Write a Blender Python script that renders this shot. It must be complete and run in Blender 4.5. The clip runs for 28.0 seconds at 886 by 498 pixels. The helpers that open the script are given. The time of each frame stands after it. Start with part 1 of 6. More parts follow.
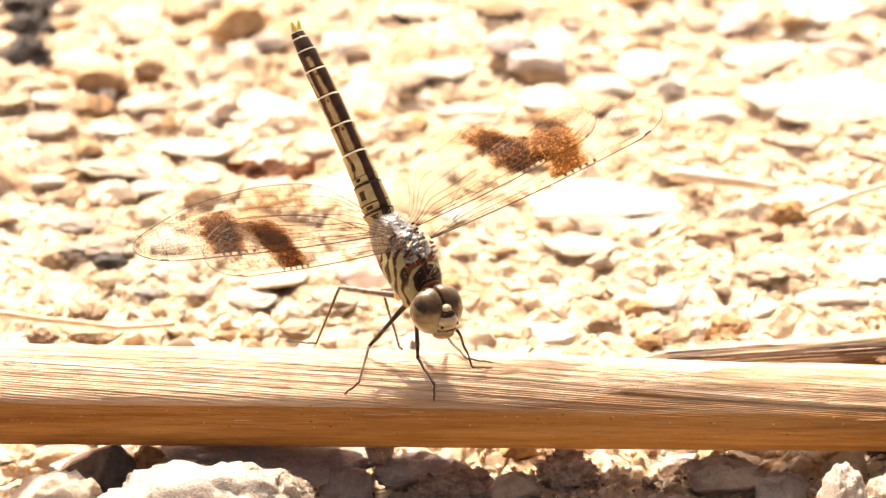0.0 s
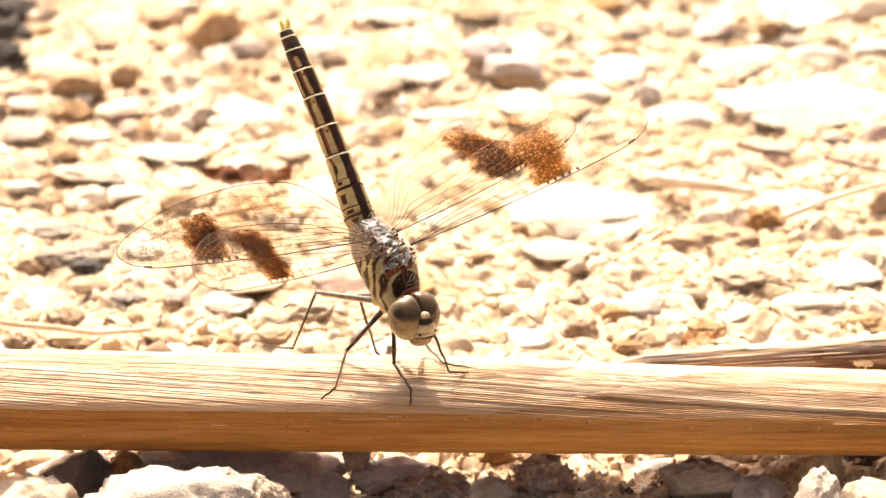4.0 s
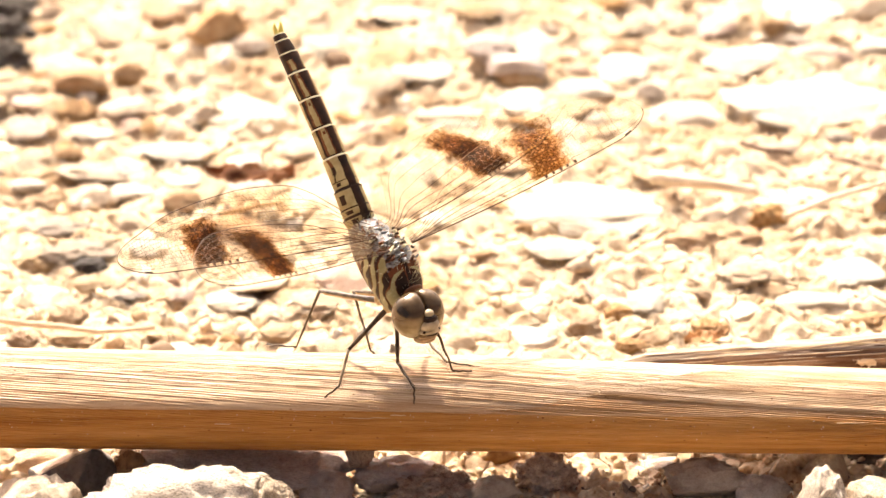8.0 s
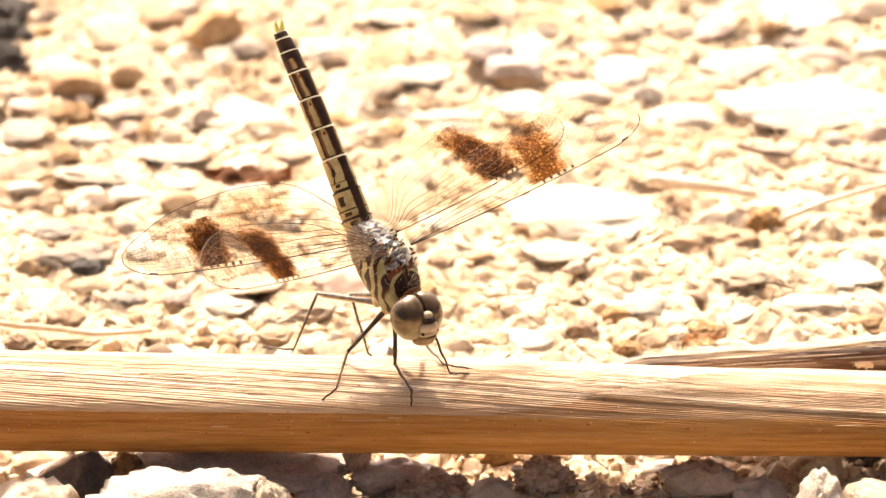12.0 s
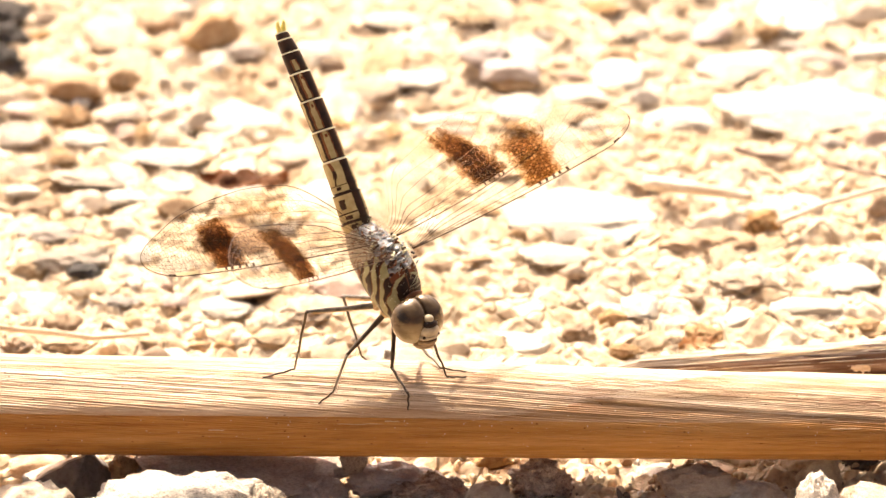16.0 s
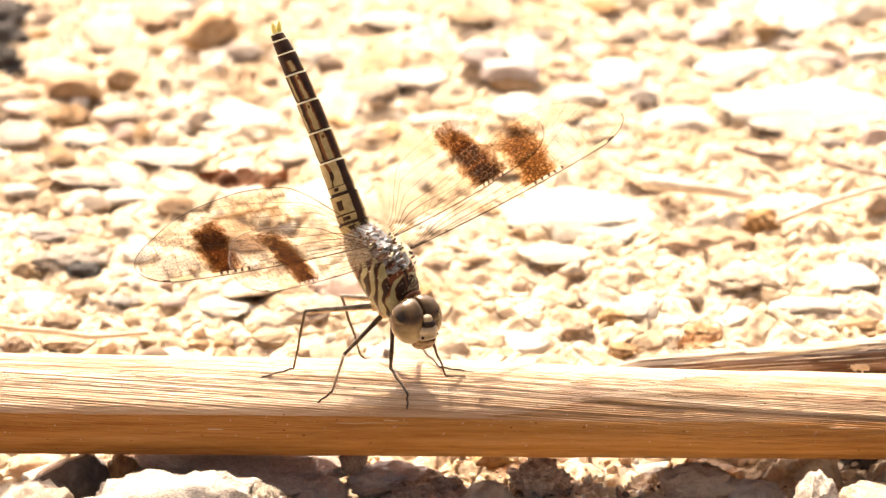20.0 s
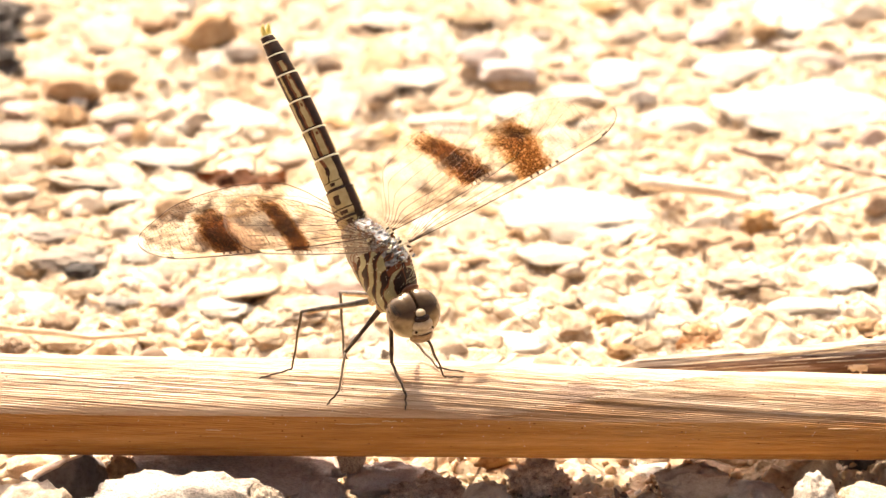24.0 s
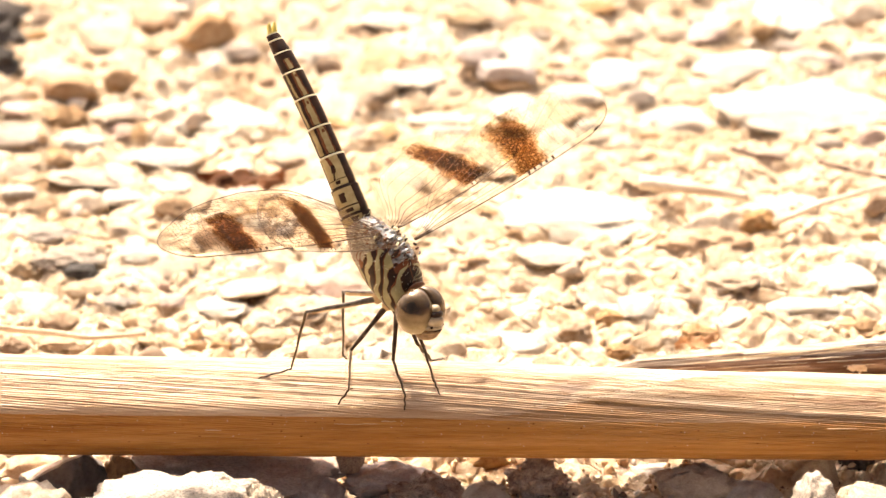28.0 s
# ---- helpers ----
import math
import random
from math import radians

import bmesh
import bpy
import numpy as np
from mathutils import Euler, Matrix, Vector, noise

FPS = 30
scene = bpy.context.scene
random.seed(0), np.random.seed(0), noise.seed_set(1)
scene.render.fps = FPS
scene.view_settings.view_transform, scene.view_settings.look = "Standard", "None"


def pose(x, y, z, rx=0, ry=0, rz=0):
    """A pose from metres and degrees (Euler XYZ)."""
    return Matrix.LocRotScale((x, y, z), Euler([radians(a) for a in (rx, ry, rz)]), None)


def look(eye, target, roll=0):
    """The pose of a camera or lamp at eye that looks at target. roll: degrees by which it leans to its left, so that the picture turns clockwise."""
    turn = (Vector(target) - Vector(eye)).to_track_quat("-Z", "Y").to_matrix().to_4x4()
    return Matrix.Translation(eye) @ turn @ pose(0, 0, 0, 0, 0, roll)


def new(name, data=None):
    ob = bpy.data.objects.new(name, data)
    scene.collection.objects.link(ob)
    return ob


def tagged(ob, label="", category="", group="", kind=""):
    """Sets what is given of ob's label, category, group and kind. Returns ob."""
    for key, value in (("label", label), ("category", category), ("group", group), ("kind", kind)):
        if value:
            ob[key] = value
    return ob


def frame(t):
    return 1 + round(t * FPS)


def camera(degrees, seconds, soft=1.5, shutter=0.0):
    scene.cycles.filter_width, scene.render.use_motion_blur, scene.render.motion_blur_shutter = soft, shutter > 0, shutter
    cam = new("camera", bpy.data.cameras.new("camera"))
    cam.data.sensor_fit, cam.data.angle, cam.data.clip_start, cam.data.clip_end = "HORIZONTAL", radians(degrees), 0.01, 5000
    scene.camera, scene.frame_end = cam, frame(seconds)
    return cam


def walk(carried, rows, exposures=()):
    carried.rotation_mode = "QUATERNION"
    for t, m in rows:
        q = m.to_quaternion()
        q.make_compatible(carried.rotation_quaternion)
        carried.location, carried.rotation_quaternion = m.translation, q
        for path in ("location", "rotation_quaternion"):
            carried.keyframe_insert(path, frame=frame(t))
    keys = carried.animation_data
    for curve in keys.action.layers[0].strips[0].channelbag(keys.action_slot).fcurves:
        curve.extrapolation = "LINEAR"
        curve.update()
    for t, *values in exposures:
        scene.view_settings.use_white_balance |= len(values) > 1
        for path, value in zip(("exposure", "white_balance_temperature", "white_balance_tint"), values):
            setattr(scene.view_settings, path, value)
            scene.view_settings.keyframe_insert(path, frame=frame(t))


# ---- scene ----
# ---- camera ----
EYE = (0.0, -0.7882, 0.4396)
cam = camera(4.99, 28.0, soft=1.5)
cam.data.dof.use_dof = True
cam.data.dof.focus_distance = 0.896
cam.data.dof.aperture_fstop = 50.0
walk(cam, [
    (0.0, look(EYE, (-0.002382, 0.006073, 0.016429))),
    (0.5, look(EYE, (-0.001829, 0.006250, 0.016761))),
    (1.0, look(EYE, (-0.001295, 0.006207, 0.016681))),
    (1.5, look(EYE, (-0.000995, 0.006069, 0.016421))),
    (2.0, look(EYE, (-0.000857, 0.006009, 0.016308))),
    (2.5, look(EYE, (-0.000758, 0.006080, 0.016443))),
    (3.0, look(EYE, (-0.000367, 0.006196, 0.016659))),
    (3.5, look(EYE, (-0.000230, 0.006282, 0.016821))),
    (5.5, look(EYE, (-0.000675, 0.006214, 0.016694))),
    (6.0, look(EYE, (-0.000629, 0.006211, 0.016688))),
    (6.5, look(EYE, (-0.000621, 0.006214, 0.016694))),
    (7.0, look(EYE, (-0.000605, 0.006218, 0.016701))),
    (7.5, look(EYE, (-0.000582, 0.006232, 0.016728))),
    (8.0, look(EYE, (-0.000605, 0.006218, 0.016701))),
    (8.5, look(EYE, (-0.000597, 0.006177, 0.016625))),
    (9.0, look(EYE, (-0.000682, 0.006184, 0.016638))),
    (9.5, look(EYE, (-0.000543, 0.006214, 0.016694))),
    (10.0, look(EYE, (-0.000459, 0.006250, 0.016761))),
    (10.5, look(EYE, (-0.000390, 0.006282, 0.016821))),
    (11.0, look(EYE, (-0.000397, 0.006250, 0.016761))),
    (11.5, look(EYE, (-0.000405, 0.006304, 0.016862))),
    (12.0, look(EYE, (-0.000366, 0.006322, 0.016897))),
    (12.5, look(EYE, (-0.000306, 0.006337, 0.016924))),
    (14.5, look(EYE, (-0.000077, 0.006430, 0.017100))),
    (15.0, look(EYE, (-0.000108, 0.006404, 0.017051))),
    (15.5, look(EYE, (-0.000077, 0.006466, 0.017167))),
    (16.0, look(EYE, (-0.000077, 0.006466, 0.017167))),
    (16.5, look(EYE, (-0.000000, 0.006455, 0.017147))),
    (17.0, look(EYE, (-0.000023, 0.006455, 0.017147))),
    (17.5, look(EYE, (0.000077, 0.006483, 0.017200))),
    (18.0, look(EYE, (0.000077, 0.006491, 0.017214))),
    (18.5, look(EYE, (0.000108, 0.006530, 0.017287))),
    (19.0, look(EYE, (0.000077, 0.006501, 0.017234))),
    (19.5, look(EYE, (0.000000, 0.006434, 0.017107))),
    (20.0, look(EYE, (0.000000, 0.006430, 0.017100))),
    (20.5, look(EYE, (-0.000069, 0.006393, 0.017031))),
    (21.0, look(EYE, (-0.000023, 0.006393, 0.017031))),
    (21.5, look(EYE, (0.000015, 0.006411, 0.017065))),
    (23.5, look(EYE, (0.000238, 0.006501, 0.017234))),
    (24.0, look(EYE, (0.000153, 0.006462, 0.017160))),
    (24.5, look(EYE, (0.000161, 0.006393, 0.017031))),
    (25.0, look(EYE, (0.000153, 0.006411, 0.017065))),
    (25.5, look(EYE, (0.000092, 0.006434, 0.017107))),
    (26.0, look(EYE, (0.000077, 0.006430, 0.017100))),
    (26.5, look(EYE, (0.000207, 0.006445, 0.017127))),
    (27.0, look(EYE, (0.000313, 0.006466, 0.017167))),
    (27.5, look(EYE, (0.000192, 0.006487, 0.017207))),
    (28.0, look(EYE, (0.000230, 0.006466, 0.017167))),
])

# ---- world, sun, exposure ----
SUN_WAY = Vector((0.33, -0.99, -1.0)).normalized()
world = bpy.data.worlds.new("world")
scene.world = world
world.use_nodes = True
wn = world.node_tree.nodes
sky = wn.new("ShaderNodeTexSky")
sky.sky_type = "NISHITA"
sky.sun_disc = False
sky.sun_elevation = math.asin(-SUN_WAY.z)
sky.sun_rotation = math.atan2(-SUN_WAY.x, -SUN_WAY.y)
sky.air_density = 0.12
sky.dust_density = 9.0
sky.ozone_density = 0.0
wn["Background"].inputs["Strength"].default_value = 0.15
world.node_tree.links.new(sky.outputs[0], wn["Background"].inputs["Color"])
sun_data = bpy.data.lights.new("sun", "SUN")
sun_data.energy = 3.4
sun_data.angle = radians(0.53)
sun_data.color = (1.0, 0.857, 0.648)
sun = new("sun", sun_data)
sun.matrix_world = look(tuple(-SUN_WAY), (0, 0, 0))
scene.view_settings.exposure = 1.40

# ---- materials ----
MM = 0.001


def material(name, rough=0.7, metal=0.0, coat=0.0, spec=0.5):
    m = bpy.data.materials.new(name)
    m.use_nodes = True
    b = m.node_tree.nodes["Principled BSDF"]
    b.inputs["Roughness"].default_value = rough
    b.inputs["Metallic"].default_value = metal
    b.inputs["Coat Weight"].default_value = coat
    b.inputs["Coat Roughness"].default_value = 0.12
    b.inputs["Specular IOR Level"].default_value = spec
    return m, m.node_tree.nodes, m.node_tree.links, b


def coords(n, l, kind="Object", scale=(1, 1, 1), turn=(0, 0, 0)):
    c = n.new("ShaderNodeTexCoord")
    mp = n.new("ShaderNodeMapping")
    mp.inputs["Scale"].default_value = scale
    mp.inputs["Rotation"].default_value = [radians(a) for a in turn]
    l.new(c.outputs[kind], mp.inputs["Vector"])
    return mp.outputs["Vector"]


def noise_tex(n, l, vec, scale, detail=4.0, rough=0.55, distort=0.0):
    t = n.new("ShaderNodeTexNoise")
    t.inputs["Scale"].default_value = scale
    t.inputs["Detail"].default_value = detail
    t.inputs["Roughness"].default_value = rough
    t.inputs["Distortion"].default_value = distort
    l.new(vec, t.inputs["Vector"])
    return t.outputs["Fac"]


def ramp(n, l, fac, stops):
    r = n.new("ShaderNodeValToRGB")
    e = r.color_ramp.elements
    while len(e) < len(stops):
        e.new(0.5)
    for k, (p, c) in zip(e, stops):
        k.position = p
        k.color = (*c, 1.0)
    l.new(fac, r.inputs["Fac"])
    return r.outputs["Color"]


def blend(n, l, fac, a, b, kind="MIX"):
    x = n.new("ShaderNodeMix")
    x.data_type = "RGBA"
    x.blend_type = kind
    for v, k in ((fac, 0), (a, 6), (b, 7)):
        if hasattr(v, "links"):
            l.new(v, x.inputs[k])
        elif k == 0:
            x.inputs[0].default_value = v
        else:
            x.inputs[k].default_value = (*v, 1.0)
    return x.outputs[2]


def relief(n, l, b, height, strength, distance):
    k = n.new("ShaderNodeBump")
    k.inputs["Strength"].default_value = strength
    k.inputs["Distance"].default_value = distance
    l.new(height, k.inputs["Height"])
    l.new(k.outputs["Normal"], b.inputs["Normal"])


def vary(n, l, colour, low, high):
    """Brightness that differs from one object to the next."""
    o = n.new("ShaderNodeObjectInfo")
    r = n.new("ShaderNodeMapRange")
    r.inputs["To Min"].default_value = low
    r.inputs["To Max"].default_value = high
    l.new(o.outputs["Random"], r.inputs["Value"])
    h = n.new("ShaderNodeHueSaturation")
    l.new(r.outputs["Result"], h.inputs["Value"])
    # and a tint of its own
    w = n.new("ShaderNodeMath")
    w.operation = "MULTIPLY"
    w.inputs[1].default_value = 7.3
    l.new(o.outputs["Random"], w.inputs[0])
    p = n.new("ShaderNodeMath")
    p.operation = "FRACT"
    l.new(w.outputs[0], p.inputs[0])
    q = n.new("ShaderNodeMapRange")
    q.inputs["To Min"].default_value = 0.75
    q.inputs["To Max"].default_value = 1.12
    l.new(p.outputs[0], q.inputs["Value"])
    l.new(q.outputs["Result"], h.inputs["Saturation"])
    l.new(colour, h.inputs["Color"])
    return h.outputs["Color"]


def stone_material(name, light, mid, dark, rough=0.85, spread=0.2, flecks=0.25, blotch=1.6):
    m, n, l, b = material(name, rough, spec=0.3)
    vec = coords(n, l, "Object")
    c = ramp(n, l, noise_tex(n, l, vec, blotch, 6, 0.65, 0.4), [(0.3, dark), (0.48, mid), (0.68, light)])
    grain = ramp(n, l, noise_tex(n, l, vec, 14.0, 3, 0.6), [(0.35, (0.78, 0.71, 0.62)), (0.6, (1, 1, 1))])
    c = blend(n, l, 0.6, c, grain, "MULTIPLY")
    fleck = ramp(n, l, noise_tex(n, l, coords(n, l, "Object"), 34.0, 2, 0.5), [(0.38, (0.48, 0.41, 0.34)), (0.49, (1, 1, 1)), (0.57, (1, 1, 1)), (0.66, (1.35, 1.3, 1.25))])
    c = blend(n, l, flecks, c, fleck, "MULTIPLY")
    l.new(vary(n, l, c, 1.0 - spread, 1.0 + spread * 0.6), b.inputs["Base Color"])
    relief(n, l, b, noise_tex(n, l, vec, 7.0, 9, 0.75), 0.9, 0.0005)
    return m


def skin_of_stone(name, light, dark, scale, rough):
    """Stone for a body built at its real size."""
    m, n, l, b = material(name, rough, spec=0.35)
    vec = coords(n, l, "Object")
    c = ramp(n, l, noise_tex(n, l, vec, scale, 7, 0.65, 0.5), [(0.32, dark), (0.66, light)])
    fleck = ramp(n, l, noise_tex(n, l, vec, scale * 9, 3, 0.6), [(0.36, (0.55, 0.48, 0.42)), (0.52, (1, 1, 1))])
    l.new(blend(n, l, 0.5, c, fleck, "MULTIPLY"), b.inputs["Base Color"])
    relief(n, l, b, noise_tex(n, l, vec, scale * 4, 8, 0.7), 0.6, 0.0002)
    return m


STONE = {
    "cream": stone_material("cream_limestone", (0.80, 0.65, 0.46), (0.74, 0.56, 0.37), (0.60, 0.40, 0.24)),
    "white": stone_material("white_limestone", (0.88, 0.81, 0.69), (0.84, 0.75, 0.61), (0.72, 0.60, 0.45), spread=0.06),
    "tan": stone_material("tan_limestone", (0.74, 0.52, 0.31), (0.62, 0.39, 0.20), (0.44, 0.24, 0.11)),
    "grey": stone_material("grey_limestone", (0.68, 0.60, 0.50), (0.57, 0.48, 0.40), (0.41, 0.33, 0.26)),
    "chalk": stone_material("chalky_limestone", (0.82, 0.72, 0.59), (0.73, 0.60, 0.46), (0.52, 0.375, 0.265), spread=0.06, flecks=0.7, blotch=3.2),
    "dark": stone_material("dark_flint", (0.17, 0.145, 0.125), (0.10, 0.08, 0.068), (0.05, 0.04, 0.033), 0.8),
    "purple": stone_material("purple_grey_stone", (0.80, 0.70, 0.63), (0.70, 0.58, 0.51), (0.54, 0.41, 0.34), flecks=0.4, blotch=2.2),
    "pink": stone_material("pinkish_stone", (0.82, 0.64, 0.53), (0.74, 0.54, 0.43), (0.58, 0.38, 0.28)),
    "clod": stone_material("brown_clod", (0.84, 0.70, 0.57), (0.64, 0.49, 0.38), (0.34, 0.23, 0.16), 0.95, flecks=0.9, blotch=4.0),
    "amber": stone_material("amber_stone", (0.72, 0.45, 0.16), (0.58, 0.32, 0.09), (0.28, 0.14, 0.04), 0.5),
}


FLINT = skin_of_stone("broken_flint", (0.24, 0.215, 0.20), (0.11, 0.095, 0.09), 260, 0.5)
LIT_CRUST = skin_of_stone("flint_lit_crust", (0.78, 0.68, 0.55), (0.58, 0.46, 0.35), 420, 0.9)


def soil_material():
    m, n, l, b = material("sandy_soil", 0.95, spec=0.2)
    vec = coords(n, l, "Object")
    c = ramp(n, l, noise_tex(n, l, vec, 150.0, 8, 0.68), [(0.34, (0.48, 0.33, 0.20)), (0.48, (0.66, 0.51, 0.35)), (0.66, (0.76, 0.64, 0.48))])
    fine = ramp(n, l, noise_tex(n, l, vec, 1500.0, 4, 0.6), [(0.35, (0.6, 0.54, 0.46)), (0.6, (1, 1, 1))])
    l.new(blend(n, l, 0.7, c, fine, "MULTIPLY"), b.inputs["Base Color"])
    v = n.new("ShaderNodeTexVoronoi")
    v.inputs["Scale"].default_value = 420.0
    l.new(vec, v.inputs["Vector"])
    crack = n.new("ShaderNodeTexVoronoi")
    crack.feature = "DISTANCE_TO_EDGE"
    crack.inputs["Scale"].default_value = 1.0
    warp = n.new("ShaderNodeTexNoise")
    warp.inputs["Scale"].default_value = 420.0
    l.new(vec, warp.inputs["Vector"])
    bent = blend(n, l, 0.45, coords(n, l, "Object", (270, 270, 270)), warp.outputs["Color"], "ADD")
    l.new(bent, crack.inputs["Vector"])
    gap = ramp(n, l, crack.outputs["Distance"], [(0.0, (0, 0, 0)), (0.09, (1, 1, 1))])
    rough = blend(n, l, 0.5, noise_tex(n, l, vec, 700.0, 8, 0.7), v.outputs["Distance"])
    relief(n, l, b, blend(n, l, 0.3, rough, gap), 0.9, 0.0016)
    return m


SOIL = soil_material()


def stalk_material(name, light, mid, dark, slant=4.0, grit=0.35):
    """Dry stem with long fibres along its x axis."""
    m, n, l, b = material(name, 0.55, spec=0.2)
    long1 = coords(n, l, "Object", (32, 900, 900), (0, -slant, slant))
    long2 = coords(n, l, "Object", (170, 3300, 3300), (0, -slant, slant))
    broad = coords(n, l, "Object", (18, 120, 120))
    c = ramp(n, l, noise_tex(n, l, long1, 1.0, 5, 0.6, 0.2), [(0.30, dark), (0.48, mid), (0.66, light)])
    f = ramp(n, l, noise_tex(n, l, long2, 1.0, 3, 0.6), [(0.36, (0.62, 0.50, 0.38)), (0.58, (1, 1, 1))])
    c = blend(n, l, 0.55, c, f, "MULTIPLY")
    stain = ramp(n, l, noise_tex(n, l, broad, 1.0, 3, 0.5), [(0.35, (0.80, 0.70, 0.60)), (0.6, (1, 1, 1))])
    c = blend(n, l, 0.8, c, stain, "MULTIPLY")
    speck = n.new("ShaderNodeTexVoronoi")
    speck.inputs["Scale"].default_value = 1.0
    l.new(coords(n, l, "Object", (650, 1100, 1100)), speck.inputs["Vector"])
    c = blend(n, l, 1.0, c, ramp(n, l, speck.outputs["Distance"], [(0.05, (0.32, 0.20, 0.10)), (0.09, (1, 1, 1))]), "MULTIPLY")
    l.new(c, b.inputs["Base Color"])
    crumb = noise_tex(n, l, coords(n, l, "Object"), 2600.0, 5, 0.7)
    relief(n, l, b, blend(n, l, grit, noise_tex(n, l, long2, 1.0, 4, 0.6), crumb), 0.9, 0.00022)
    return m


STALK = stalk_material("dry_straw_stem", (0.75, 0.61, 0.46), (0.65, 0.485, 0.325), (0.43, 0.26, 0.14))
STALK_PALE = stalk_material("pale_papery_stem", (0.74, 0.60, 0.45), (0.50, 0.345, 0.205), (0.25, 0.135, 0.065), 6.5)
STALK_ORANGE = stalk_material("smooth_orange_shaded_stem", (0.57, 0.30, 0.10), (0.49, 0.235, 0.064), (0.31, 0.13, 0.03), 0.8, 0.15)
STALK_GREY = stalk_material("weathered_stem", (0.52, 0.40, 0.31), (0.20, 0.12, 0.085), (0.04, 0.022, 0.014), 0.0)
STALK_LIT_TOP = stalk_material("lit_top_stem", (0.52, 0.43, 0.34), (0.40, 0.31, 0.235), (0.15, 0.095, 0.065), 0.0)
STALK_BROWN = stalk_material("brown_less_lit_stem", (0.62, 0.42, 0.25), (0.47, 0.28, 0.135), (0.26, 0.13, 0.055), 5.0, 0.2)
STRAW = stalk_material("pale_straw", (0.80, 0.66, 0.44), (0.70, 0.54, 0.33), (0.52, 0.36, 0.20))


def skin(name, a, c, scale, rough=0.5, coat=0.0, bump=0.3):
    m, n, l, b = material(name, rough, coat=coat, spec=0.2)
    vec = coords(n, l, "Object")
    l.new(ramp(n, l, noise_tex(n, l, vec, scale, 5, 0.6), [(0.35, a), (0.65, c)]), b.inputs["Base Color"])
    relief(n, l, b, noise_tex(n, l, vec, scale * 4, 4, 0.6), bump, 0.00005)
    return m


CREAM_SKIN = skin("cream_cuticle", (0.235, 0.205, 0.095), (0.375, 0.34, 0.18), 700)
DARK_SKIN = skin("dark_brown_cuticle", (0.013, 0.005, 0.002), (0.040, 0.016, 0.0055), 900, 0.45)
RUST_SKIN = skin("reddish_brown_cuticle", (0.11, 0.035, 0.012), (0.17, 0.06, 0.02), 900, 0.4)
BELLY_SKIN = skin("tan_cream_cuticle", (0.27, 0.195, 0.08), (0.43, 0.345, 0.165), 700)
RING_SKIN = skin("pale_ring_cuticle", (0.62, 0.56, 0.36), (0.75, 0.70, 0.50), 900)
GREY_SKIN = skin("grey_bloom_cuticle", (0.05, 0.046, 0.045), (0.42, 0.41, 0.40), 1300, 0.25, 0.9, 0.35)
FLANK_SKIN = skin("greyish_tan_flank", (0.20, 0.16, 0.11), (0.36, 0.30, 0.21), 900, 0.45)
FACE_SKIN = skin("ivory_face", (0.34, 0.265, 0.16), (0.54, 0.44, 0.30), 1200, 0.35, 0.15)
LIP_SKIN = skin("tan_lip", (0.25, 0.155, 0.075), (0.40, 0.27, 0.15), 1200, 0.4)
LEG_DARK = skin("dark_leg", (0.018, 0.010, 0.006), (0.095, 0.058, 0.032), 1500, 0.4)
LEG_BROWN = skin("brown_shin", (0.05, 0.03, 0.014), (0.15, 0.095, 0.048), 1500, 0.4)
LEG_PALE = skin("pale_leg", (0.40, 0.27, 0.13), (0.55, 0.40, 0.22), 1500, 0.45)
LEG_MID = skin("slate_leg", (0.07, 0.058, 0.05), (0.21, 0.17, 0.135), 1500, 0.4)
YELLOW_SKIN = skin("yellow_tip", (0.60, 0.48, 0.10), (0.72, 0.62, 0.22), 1500, 0.4)


